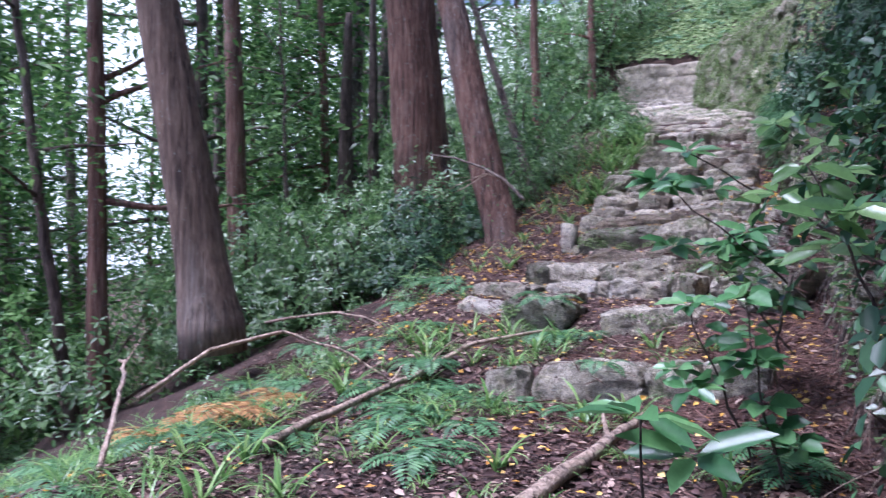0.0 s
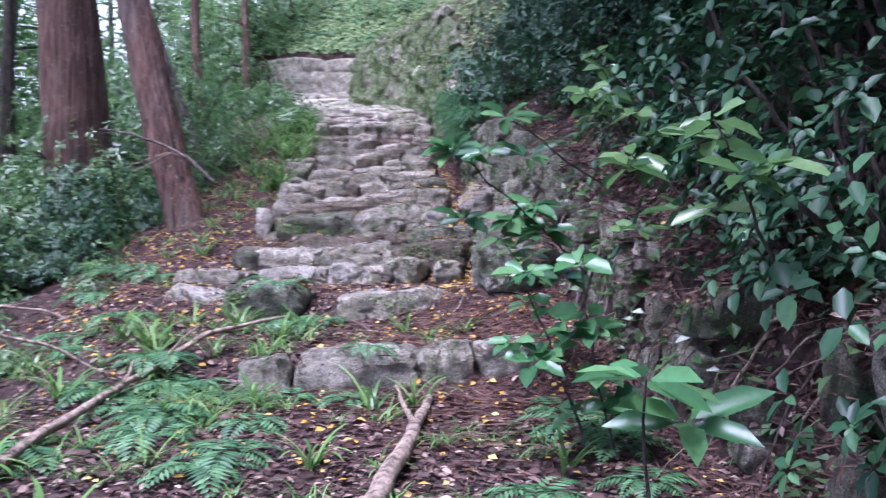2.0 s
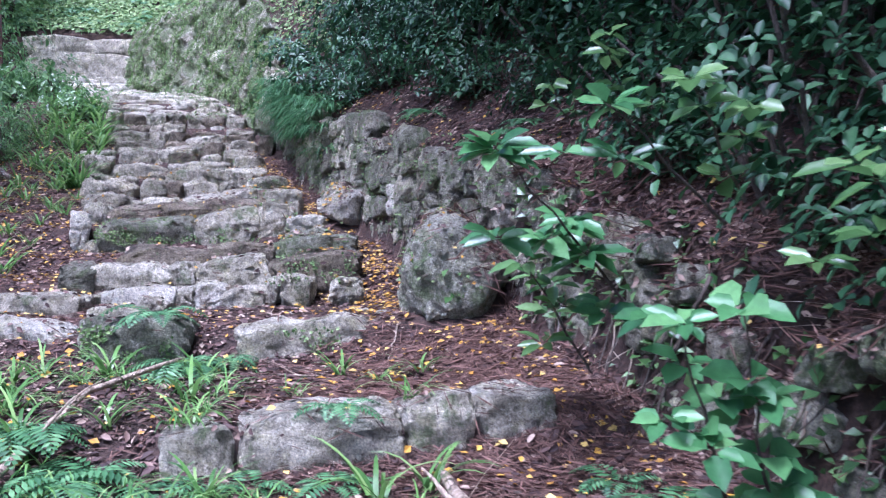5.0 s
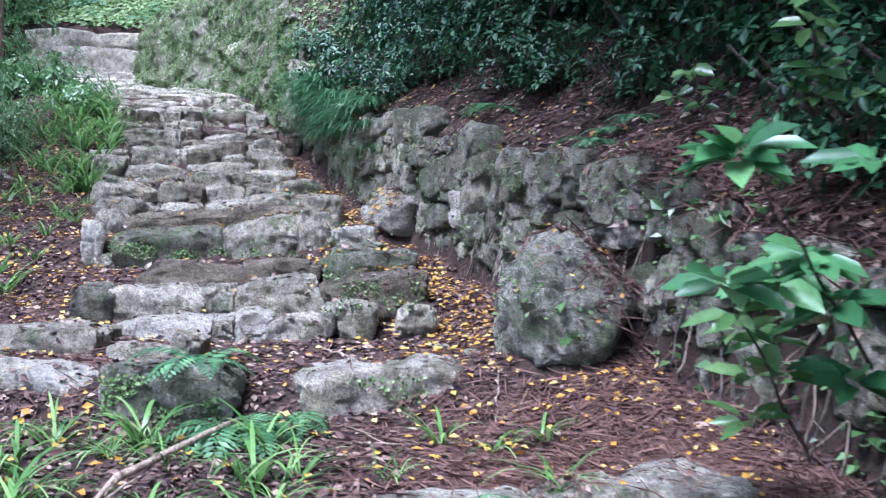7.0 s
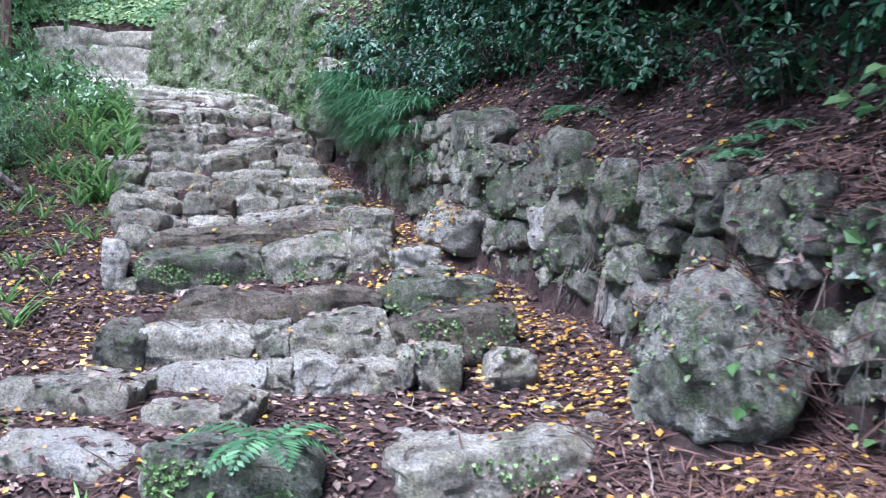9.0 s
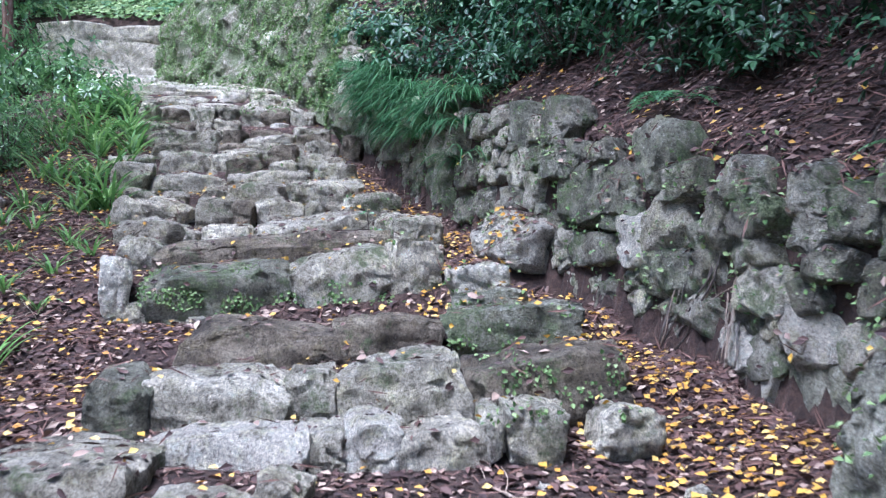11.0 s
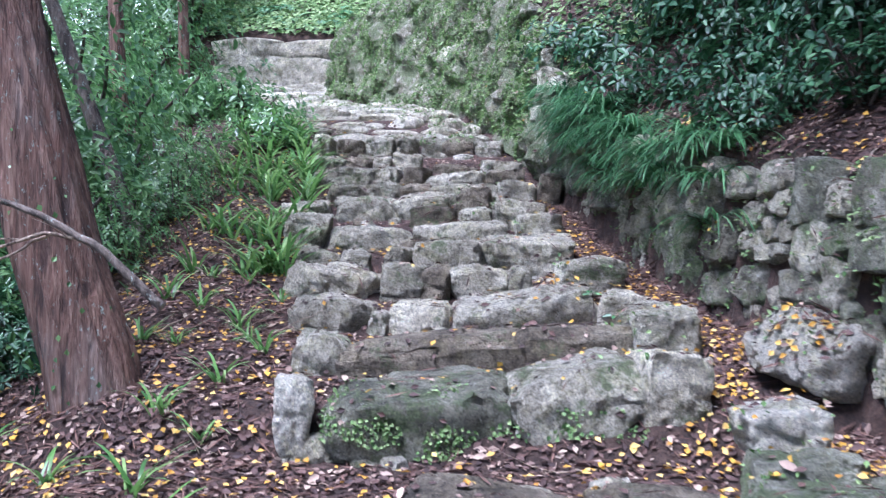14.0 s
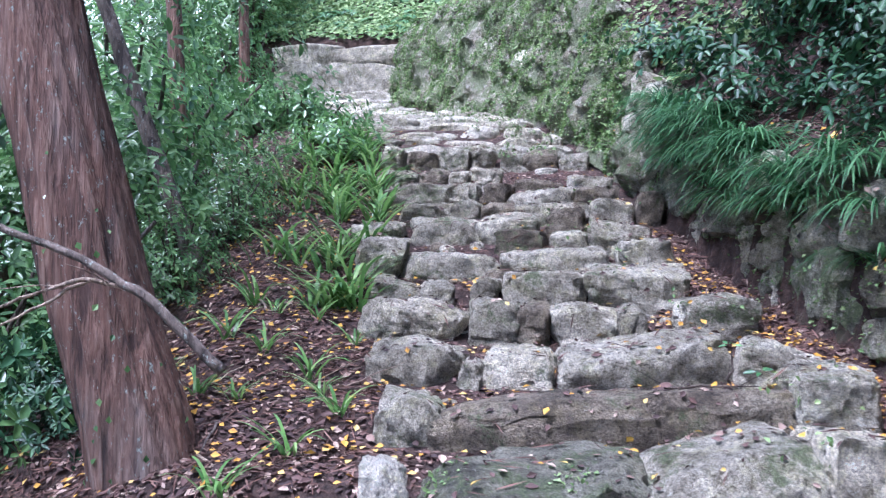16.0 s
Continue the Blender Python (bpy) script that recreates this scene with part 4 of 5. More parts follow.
# hill side: thick above the wall, from the lower bank up to the tall wall
for y, off, s in ((-1.5, 2.2, 1.2), (-.2, 2.1, 1.1), (1.0, 2.2, 1.3), (2.2, 2.3, 1.3), (3.4, 2.6, 1.3), (4.6, 2.7, 1.2), (5.8, 2.9, 1.3), (6.9, 2.6, 1.1), (8.2, 2.3, 1.0), (9.2, 2.7, 1.2), (10.4, 2.4, 1.0), (11.6, 2.4, 1.0), (12.8, 2.0, .9), (14, 2.9, 1.2), (7.6, 1.9, .9), (8.8, 1.7, .9), (9.8, 1.6, .9), (10.9, 1.5, .9), (12.0, 1.6, .9), (6.4, 2.2, 1.0)):
    x = float(np.interp(y, WALL_Y, WALL_X)) + off
    places.append((x, y, s * 0.9, rng.uniform(0, 360), 0))
for _ in range(26):
    y = rng.uniform(-3, 20)
    x = float(np.interp(y, WALL_Y, WALL_X)) + rng.uniform(3.2, 6.5)
    places.append((x, y, rng.uniform(1.1, 1.9), rng.uniform(0, 360), 0))
# added dark shrubs left of the cedar stand in for grass in deep shadow
places += [(-5.7, 6.5, .7, 20, 0), (-6.1, 7.2, .8, 140, 0), (-5.4, 7.9, .45, 250, 0)]
plant_out(dense, places)

places = []
# valley side: undergrowth below the steps and beyond the cedars
for x, y, s in ((-6.5, 8.2, 1.0), (-6.9, 9.4, 1.1), (-6.6, 7.0, 1.0), (-7.1, 10.9, 1.15), (-7.9, 12.0, 1.35), (-8.4, 11.2, 1.5), (-8.7, 13.0, 1.45), (-9.7, 14.4, 1.6), (-6.6, 6.2, 1.0), (-7.6, 6.6, 1.2), (-7.2, 5.4, 1.0), (-8.4, 5.8, 1.2), (-8.2, 4.8, 1.0), (-8.6, 8.0, 1.3), (-10.8, 16.2, 1.6), (-12.4, 18.2, 1.7), (-9.8, 12.6, 1.4), (-13.6, 20.6, 1.2), (-14.2, 22.8, 1.2), (-9.3, 10.4, 1.3), (-9.8, 7.6, 1.2), (-6.0, 10.0, .5), (-6.2, 11.2, .55), (-6.7, 12.6, .55)):
    places.append((x, y, s, rng.uniform(0, 360), 0))
for x, y, size in ((-13.5, 25, 1.9), (-15, 27, 2.1), (-16.5, 26, 2.1), (-14.5, 29.5, 2.4), (-18, 29, 2.5), (-13.0, 23.4, 1.4)):
    places.append((x, y, size, 40 * x, 0))
for _ in range(46):
    y = rng.uniform(2, 30)
    x = float(np.interp(y, LEFT_Y, LEFT_X)) - rng.uniform(5, 17)
    places.append((x, y, rng.uniform(1.0, 1.9), rng.uniform(0, 360), 0))
for _ in range(12):
    places.append((rng.uniform(-15, -5), rng.uniform(26.5, 32), rng.uniform(0.7, 1.5), rng.uniform(0, 360), -0.2))
plant_out(green, places)

places = []
for y, off in ((1.9, .55), (2.9, .5), (3.6, .8), (4.5, 1.2), (5.3, .9), (6.0, 1.5), (7.2, 1.1), (8.3, .7), (8.9, .45), (9.4, .5), (9.9, .9), (8.0, 1.3), (.2, .35), (-.6, .6), (1.2, .5), (6.6, .9), (10.6, .7), (11.2, .5), (5.7, 1.9), (4.1, 1.7), (13.2, .6), (12.3, .7)):
    places.append((float(np.interp(y, WALL_Y, WALL_X)) + off, y, rng.uniform(.7, 1.15), rng.uniform(0, 360), 0.02))
plant_out(low_shaded, places)
places = []
for _ in range(34):
    y = rng.uniform(13.2, 24)
    places.append((float(np.interp(y, LEFT_Y, LEFT_X)) - rng.uniform(.3, 2.2), y, rng.uniform(.9, 1.5), rng.uniform(0, 360), 0))
for x, y in ((-2.9, 2.6), (-3.6, 4.4), (-3.3, 1.4), (-2.7, .3), (-4.4, 5.6), (-4.9, 4.5), (-4.1, 2.2)):
    places.append((x, y, rng.uniform(.5, .8), rng.uniform(0, 360), 0))
plant_out(low, places)
places = []
for y, off, s in ((.15, .6, .95), (.6, .6, .95), (1.0, .65, 1.0), (.4, 1.1, 1.1), (-.1, 1.0, 1.0), (1.4, .6, .9), (1.8, 1.0, 1.1), (2.3, .6, .9), (2.7, 1.0, 1.05), (3.2, .6, .8), (3.5, 1.2, 1.1), (4.1, 1.7, .9), (5.6, 2.0, .8), (7.3, 1.9, .8), (8.4, 1.4, .8), (8.9, .9, .7), (9.5, 1.2, .8), (11.0, 1.3, .8), (12.2, 1.2, .7), (3.9, 1.0, .8), (4.6, 1.5, .9), (5.2, 1.4, .8), (6.2, 1.5, .9), (6.7, 2.1, 1.0), (7.6, 1.3, .8), (5.0, 2.2, 1.0), (8.1, 1.9, .9), (9.9, .9, .8), (10.4, 1.2, .8), (2.0, 1.5, 1.2), (3.0, 1.6, 1.1), (6.6, 1.0, .6), (7.3, .9, .65), (8.3, .7, .65), (9.0, .6, .6), (7.9, 1.2, .8), (5.6, 1.0, .6), (6.0, 1.9, .9)):
    places.append((float(np.interp(y, WALL_Y, WALL_X)) + off, y, s, rng.uniform(0, 360), -.03))
plant_out(spray, places)

seedling("broadleaf_seedling", "young evergreen with big glossy leaves leaning over the path", (1.45, 2.3, .85), (.83, 1.73, 1.46), 301, LEAF_BRIGHT, 8, .17, 11, .54)
seedling("broadleaf_seedling", "young evergreen with pointed glossy leaves below the bank", (2.04, -.62, -.15), (1.99, -.68, .6), 302, LEAF_BRIGHT, 2, .19, 8, .4)
seedling("round_leaf_seedling", "seedling with small round green leaves at the bank", (1.72, 1.12, .05), (1.6, 1.05, .86), 303, LEAF_BRIGHT, 10, .14, 6, .78)
seedling("broadleaf_seedling", "low young evergreen with drooping leaves at the wall", (1.3, 2.5, .5), (.97, 2.19, 1.0), 304, LEAF_MID, 6, .15, 7, .42)
seedling("broadleaf_seedling", "leafy evergreen shoot above the path", (1.75, 1.8, 1.2), (1.2, 1.27, 1.56), 305, LEAF_BRIGHT, 3, .15, 8, .45)
seedling("round_leaf_seedling", "bright round-leaved shoot at the foot of the bank", (1.6, 1.15, .1), (1.36, .95, .82), 309, LEAF_BRIGHT, 5, .13, 8, .6)
seedling("broadleaf_seedling", "shaded evergreen shoot on the bank", (2.3, 1.0, .95), (1.85, .8, 1.3), 306, LEAF_MID, 5, .15, 6, .45)
seedling("broadleaf_seedling", "shaded evergreen shoot with round leaves on the bank", (2.4, .3, .8), (2.15, .2, 1.35), 307, LEAF_MID, 5, .14, 6, .5)
seedling("round_leaf_seedling", "drooping round-leaved shoot hanging over the bank", (1.9, 2.0, 1.3), (1.55, 1.55, 1.7), 310, LEAF_MID, 6, .12, 6, .75)
seedling("round_leaf_seedling", "drooping round-leaved shoot hanging over the slope", (1.75, 3.2, 1.7), (1.45, 2.9, 2.1), 311, LEAF_MID, 6, .12, 6, .7)
seedling("round_leaf_seedling", "shaded round-leaved shoot on the slope above the wall", (1.5, 4.4, 1.8), (1.25, 4.0, 2.15), 312, LEAF_MID, 5, .12, 6, .7)
seedling("fallen_leaf_shoot", "tiny green shoot growing between the step stones", (-1.75, 8.62, 1.62), (-1.74, 8.58, 1.8), 308, LEAF_BRIGHT, 2, .06, 5, .45)


# ---------------------------------------------------------------- straps, grasses and ferns
def strap_plant(name, label, seed, count, length, width, leaf, group, droop=(0.5, 1.4), spread=0.6, category="plant"):
    rng = random.Random(seed)
    P, D, L, W, B = [], [], [], [], []
    for _ in range(count):
        a = rng.uniform(0, 6.3)
        P.append((rng.gauss(0, 0.03), rng.gauss(0, 0.03), -0.01))
        D.append((math.cos(a) * spread, math.sin(a) * spread, 1.0))
        L.append(length * rng.uniform(0.6, 1.15))
        W.append(width * rng.uniform(0.7, 1.2))
        B.append(rng.uniform(*droop))
    ob = part(name, strap_leaves("leaves", P, D, L, W, B), leaf)
    return tagged(ob, label, category, group)


def spread_out(protos, spots, lift=0.0, lay=True):
    used = set()
    for k, (x, y, s) in enumerate(spots):
        ob = protos[k % len(protos)]
        z = drop(x, y)[0].z if lay else land_at(x, y)
        m = pose(x, y, z + lift, 0, 0, (k * 137) % 360)
        if ob.name in used:
            c = copy_thing(ob, m)
        else:
            c, _ = ob, used.add(ob.name)
            c.matrix_basis = m
        c.scale = (s, s, s)


rng = random.Random(51)
lily = [strap_plant("strap_leaf_plant", "clump of bright green strap-shaped leaves beside the steps", 400 + k, 12, .58, .02, STRAP, "strap-leaved plants", (0.6, 1.9), 0.7) for k in range(4)]
spots = []
for _ in range(64):
    y = rng.uniform(9.6, 14.4)
    spots.append((float(np.interp(y, LEFT_Y, LEFT_X)) - abs(rng.gauss(0.2, 0.5)) - 0.05, y, rng.uniform(.7, 1.15)))
for x, y in ((-.41, -.46), (-.12, -.19), (-.6, -.2), (.47, .69), (.54, 1.9), (1.55, 1.0), (-.77, 3.2), (-1.34, 3.25), (-1.72, 3.2), (-.02, 3.3), (.43, 3.3), (-.8, .1), (-1.12, -.06), (-5.3, 7.0), (-5.5, 7.4)):
    spots.append((x, y, rng.uniform(.5, .7)))
for x, y in ((-1.6, 2.5), (-1.35, 2.2), (-1.75, 2.9), (-1.0, 2.3), (-.75, 2.75), (-2.0, 2.7), (-.35, 1.7), (-2.3, 2.2), (-1.5, 1.5), (.35, 1.75)):
    spots.append((x, y, rng.uniform(.55, .8)))
for x, y in ((-3.75, 7.4), (-3.9, 8.1), (-4.5, 8.6), (-4.2, 6.5), (-3.6, 6.3), (-4.8, 6.9), (-5.0, 6.2), (-4.0, 8.9), (-3.5, 5.5), (-4.3, 7.9), (-4.1, 8.4), (-4.6, 8.0), (-4.4, 9.2), (-4.8, 9.4), (-4.9, 8.9), (-3.65, 7.8), (-3.6, 6.9), (-3.9, 7.0), (-5.2, 7.8), (-5.1, 8.4), (-3.4, 6.0)):
    spots.append((x, y, rng.uniform(.45, .75)))
spread_out(lily, spots)

grass = [strap_plant("grass_tuft", "tuft of arching green grass in the litter", 410 + k, 16, .34, .006, STRAP, "grass tufts", (0.9, 2.2), 0.9) for k in range(4)]
spots = []
for _ in range(190):
    spots.append((rng.uniform(-4.8, -.3), rng.uniform(-1.6, 3.3), rng.uniform(.6, 1.25)))
for _ in range(46):
    spots.append((rng.uniform(-1.2, 1.5), rng.uniform(-1.0, 1.9), rng.uniform(.4, .85)))
for x, y in ((-1.2, 3.0), (-.9, 3.3), (-1.9, 3.3), (-2.3, 3.4), (-.2, 2.9), (.4, 2.6), (-.1, 1.6), (.5, 1.5), (-2.6, 4.1), (-.6, 2.6), (.2, 3.2), (.9, 1.2), (-2.9, 3.6), (-1.6, 2.6)):
    spots.append((x, y, rng.uniform(.7, 1.1)))
spread_out(grass, spots)

hang = [strap_plant("hanging_grass", "hanging tuft of fine green grass on the wall", 420 + k, 60, .55, .008, FERN, "hanging grasses", (1.4, 3.4), 1.2) for k in range(3)]
used = set()
for k in range(52):
    y = rng.uniform(8.8, 12.4)
    px, pz, _ = face_place(y, rng.uniform(.5, 1.1))
    m = pose(px - .08, y, pz, 0, 0, rng.uniform(0, 360))
    c = hang[k % 3] if k < 3 else copy_thing(hang[k % 3], m)
    c.matrix_basis = m


def fern(seed, label, group, **kw):
    ob = part("fern", fern_mesh("fronds", seed, **kw), FERN)
    return tagged(ob, label, "fern", group)


ferns = [fern(430 + k, "green fern with feathery fronds", "ferns", fronds=8, length=.38) for k in range(4)]
spots = [(-1.0, 3.35, 1.0), (-.75, 3.5, .8), (-.55, 1.75, .8), (-.2, 1.85, .7), (.15, 1.9, .75), (-1.0, 1.9, 1.0), (-1.3, 1.6, .9), (-1.25, 2.2, .9), (-.5, .9, 1.0), (1.5, 1.55, 1.0), (1.75, 1.3, .9), (1.35, 1.95, .8), (-2.4, 3.3, 1.1), (-2.7, 3.0, 1.1), (-3.0, 4.6, 1.2), (-3.5, 5.0, 1.3), (-3.4, 4.2, 1.2), (-4.0, 5.2, 1.2), (1.9, .9, .8), (2.1, .2, .9), (-2.0, .9, 1.0), (-2.6, 1.5, 1.1), (-1.7, .1, 1.0), (-3.3, .2, 1.2), (-4.3, 3.6, 1.2), (-4.7, 2.7, 1.1)]
spots += [(-.59, 1.14, 1.1), (-.92, 2.0, .9), (.07, .7, 1.0), (.11, 2.3, .7), (.07, .5, .9), (-.69, 1.27, 1.0), (-.1, 1.2, .8), (-1.9, -.35, 1.1), (-.9, .3, .9), (-1.19, 3.6, 1.1), (-.9, 3.27, .9), (1.5, .6, .8), (1.7, 1.5, .7), (.9, .1, .7)]
for _ in range(46):
    spots.append((rng.uniform(-4.6, -.6), rng.uniform(-1.4, 3.0), rng.uniform(.6, 1.1)))
for _ in range(34):
    y = rng.uniform(3, 13.5)
    spots.append((float(np.interp(y, WALL_Y, WALL_X)) + rng.uniform(.3, 1.8), y, rng.uniform(.6, 1.2)))
for _ in range(150):
    spots.append((rng.uniform(-14, -6.5), rng.uniform(24.9, 29), rng.uniform(1.0, 1.8)))
spread_out(ferns, spots)


# ---------------------------------------------------------------- litter of leaves, needles and twigs
def scatter(name, label, count, region, length, ratio, material, seed, flat=0.35, lift=0.006, on_stone=0.12, broad=False):
    rng = random.Random(seed)
    P, D, N, L = [], [], [], []
    while len(P) < count:
        x, y = region(rng)
        p, n, face, _ = SURFACE.ray_cast(Vector((x, y, 30)), Vector((0, 0, -1)))
        if p is None:
            continue
        n = n if n.z > 0 else -n
        if n.z < 0.12 or (face not in GROUND_FACES and rng.random() > on_stone):
            continue
        a = rng.uniform(0, 6.3)
        d = Vector((math.cos(a), math.sin(a), rng.gauss(0, flat * 0.5)))
        d = d - n * d.dot(n) * 0.9
        P.append((p + n * (lift + rng.random() * 0.012))[:])
        D.append(d[:])
        N.append((n + Vector((rng.gauss(0, flat), rng.gauss(0, flat), 0)))[:])
        L.append(rng.uniform(*length))
    make = blade_leaves if broad else quad_leaves
    ob = part(name, make(name, P, D, np.array(N), L, np.array(L) * ratio, 0.16), material)
    return tagged(ob, label, "leaf litter", kind="stuff")


def path_strip(rng):
    y = rng.uniform(0, 1) ** 1.25 * 15.5 - 2.2
    a, b = float(np.interp(y, LEFT_Y, LEFT_X)) - 1.6, float(np.interp(y, WALL_Y, WALL_X)) + 0.2
    return rng.uniform(a, b), y


def all_over(rng):
    y = rng.uniform(-3, 16)
    a, b = float(np.interp(y, LEFT_Y, LEFT_X)) - 4, float(np.interp(y, WALL_Y, WALL_X)) + 4.5
    return rng.uniform(a, b), y


def gold_strip(rng):
    y = rng.gauss(6.8, 2.6)
    c, b = float(np.interp(y, LEFT_Y, LEFT_X)), float(np.interp(y, WALL_Y, WALL_X))
    return (rng.uniform(c - 1.6, b + 0.6), y) if rng.random() < 0.5 else (b - abs(rng.gauss(0.1, 0.5)), y)


scatter("dead_leaves", "brown and pale fallen leaves on the path", 38000, path_strip, (.014, .056), .55, DEAD_LEAF, 61)
scatter("dead_leaves", "brown fallen leaves on the banks", 44000, all_over, (.02, .07), .55, DEAD_LEAF, 62)
scatter("cedar_needles", "rusty brown cedar sprays and needles", 52000, all_over, (.06, .16), .07, RUST_LEAF, 63, 0.5)


def needle_patch(rng):
    """The heaped cedar sprays between the lowest steps and the boulder."""
    return rng.gauss(.75, .55), rng.gauss(2.9, .75)


def lower_path(rng):
    y = rng.uniform(-1.5, 8)
    return rng.uniform(float(np.interp(y, LEFT_Y, LEFT_X)) - 0.9, float(np.interp(y, WALL_Y, WALL_X)) + 0.1), y


scatter("cedar_needles", "heap of rusty brown cedar sprays below the boulder", 9000, needle_patch, (.07, .2), .05, RUST_LEAF, 75, 0.8, 0.02)
def start_patch(rng):
    return rng.uniform(-2.2, 2.0), rng.uniform(-1.8, 3.4)


scatter("dead_leaves", "pale and brown curled leaves where the path begins", 1500, start_patch, (.035, .08), .5, DEAD_LEAF, 77, 0.8, 0.025, broad=True)
scatter("yellow_leaves", "yellow fallen leaves where the path begins", 260, start_patch, (.03, .06), .7, GOLD_LEAF, 78, 0.5, 0.03)
scatter("dead_leaves", "large pale curled leaves on the lower path", 1500, lower_path, (.04, .085), .5, DEAD_LEAF, 76, 0.6, 0.02, broad=True)


def bank_strip(rng):
    y = rng.uniform(-.5, 11)
    return float(np.interp(y, WALL_Y, WALL_X)) + rng.uniform(0, 1) ** 1.3 * 3.4, y


def far_bank(rng):
    return rng.uniform(-15, -6), rng.uniform(24.9, 31)


scatter("dead_leaves", "brown leaf litter on the slope above the wall", 24000, bank_strip, (.025, .075), .5, DEAD_LEAF, 66)
scatter("cedar_needles", "rusty brown needles and sprays on the slope", 14000, bank_strip, (.06, .17), .07, RUST_LEAF, 67, 0.5)
def low_bank(rng):
    y = rng.uniform(-.2, 4.3)
    return float(np.interp(y, WALL_Y, WALL_X)) + rng.uniform(-.25, .75), y


scatter("dead_leaves", "brown and pale leaves caught on the earth bank", 4500, low_bank, (.025, .075), .5, DEAD_LEAF, 84, 0.8, 0.015, 1.0)
scatter("cedar_needles", "rusty needles and rootlets on the earth bank", 6000, low_bank, (.08, .22), .05, RUST_LEAF, 85, 0.8, 0.02, 1.0)
scatter("ground_cover", "bright green ground cover behind the end wall", 16000, far_bank, (.1, .24), .5, HERB, 68, 0.8, 0.2)
def above_tall_wall(rng):
    y = rng.uniform(12.3, 21)
    return float(np.interp(y, WALL_Y, WALL_X)) + float(np.interp(y, RUN_Y, RUN)) + rng.uniform(0, 3.4), y


scatter("ground_cover", "green ground cover above the mossy wall", 9000, above_tall_wall, (.05, .14), .5, HERB, 69, 0.9, 0.03)
def edge_strip(rng):
    y = rng.uniform(3.2, 13.5)
    return float(np.interp(y, LEFT_Y, LEFT_X)) - rng.uniform(-0.1, 2.0), y


def foot_strip(rng):
    y = rng.uniform(1.0, 11.5)
    return float(np.interp(y, WALL_Y, WALL_X)) - abs(rng.gauss(0, 0.32)) + 0.12, y


scatter("dead_leaves", "curled reddish brown leaves beside the steps", 8000, edge_strip, (.025, .075), .5, DEAD_LEAF, 71, 0.75, 0.012)
scatter("cedar_needles", "rusty brown sprays heaped at the foot of the wall", 6000, foot_strip, (.07, .18), .07, RUST_LEAF, 72, 0.8, 0.015)
scatter("dead_leaves", "curled brown leaves gathered at the foot of the wall", 9000, foot_strip, (.025, .07), .5, DEAD_LEAF, 73, 0.75, 0.012)
scatter("cedar_needles", "dark rusty cedar sprays beside the steps", 7000, edge_strip, (.07, .18), .06, RUST_LEAF, 79, 0.8, 0.02)
scatter("yellow_leaves", "yellow fallen leaves beside the steps", 700, edge_strip, (.028, .06), .7, GOLD_LEAF, 74, 0.5, 0.024)
scatter("yellow_leaves", "yellow fallen leaves along the steps", 3000, gold_strip, (.025, .055), .7, GOLD_LEAF, 64, lift=0.022, on_stone=0.25)
scatter("yellow_leaves", "yellow fallen leaves scattered on the banks", 900, all_over, (.03, .06), .7, GOLD_LEAF, 65, lift=0.022)


# ---------------------------------------------------------------- dead wood
def dead_branch(name, label, points, radius, seed, twigs=3, material=DEADWOOD, lift=None):
    rng = random.Random(seed)
    pts = []
    for (x, y, z), nxt in zip(points, points[1:] + points[-1:]):
        for i in range(5 if nxt != (x, y, z) else 1):
            pts.append(Vector((x, y, z)).lerp(Vector(nxt), i / 5))
    pts = [p + Vector((rng.gauss(0, .006), rng.gauss(0, .006), rng.gauss(0, .005))) for p in pts]
    n = len(pts)
    root = thing(name, label, "branch", place=pts[0])
    local = [p - pts[0] for p in pts]
    part("bough", tube_mesh("bough", local, [radius * (1 - 0.6 * i / n) for i in range(n)], 9, 0.25, 0, seed), material, root)
    for _ in range(twigs):
        i = rng.randint(2, n - 2)
        d = (local[i + 1] - local[i]).normalized() + Vector((rng.gauss(0, .6), rng.gauss(0, .6), rng.uniform(0, .5)))
        part("twig", tube_mesh("twig", limb_points(local[i], d, rng.uniform(.2, .5), rng, 5, .2), [radius * .35 * (1 - .15 * j) for j in range(6)], 5, close=False), material, root)
    return root


def laid(*xy, up=0.03):
    return [(x, y, drop(x, y)[0].z + up) for x, y in xy]


dead_branch("fallen_branch", "long pale fallen branch lying across the leaf litter", laid((-.75, .2), (-1.0, 1.0), (-1.26, 1.9), (-1.2, 2.6), (-.95, 3.3), up=.09), .03, 70, 4)
dead_branch("fallen_log", "thick pale fallen limb on the path", laid((1.02, -.15), (.86, .7), (.72, 1.45), (.6, 2.0), up=.05), .052, 71, 1)
dead_branch("fallen_branch", "thin arched dead branch on the grassy slope", [(-1.9, .1, .12), (-2.0, .7, .38), (-2.1, 1.4, .45), (-1.75, 1.75, .3), (-1.5, 1.9, .12)], .018, 72, 2)
dead_branch("fallen_branch", "thin dead branch on the grassy slope", [(-4.6, 3.2, .3), (-4.0, 3.6, .42), (-3.5, 3.6, .4), (-3.0, 3.5, .28)], .016, 73, 2)
dead_branch("fallen_branch", "crooked pale stick stuck in the grass", [(-1.05, -.6, -.05), (-1.6, -.2, .2), (-1.95, .05, .36), (-2.3, .2, .33)], .018, 74, 1)
dead_branch("cedar_branch", "bare dead branch leaning against the cedar", [(-3.8, 6.9, 1.78), (-4.12, 6.86, 2.07), (-4.45, 6.84, 2.25), (-4.9, 6.8, 2.4), (-5.4, 6.8, 2.5)], .026, 75, 2, BARK_GREY)
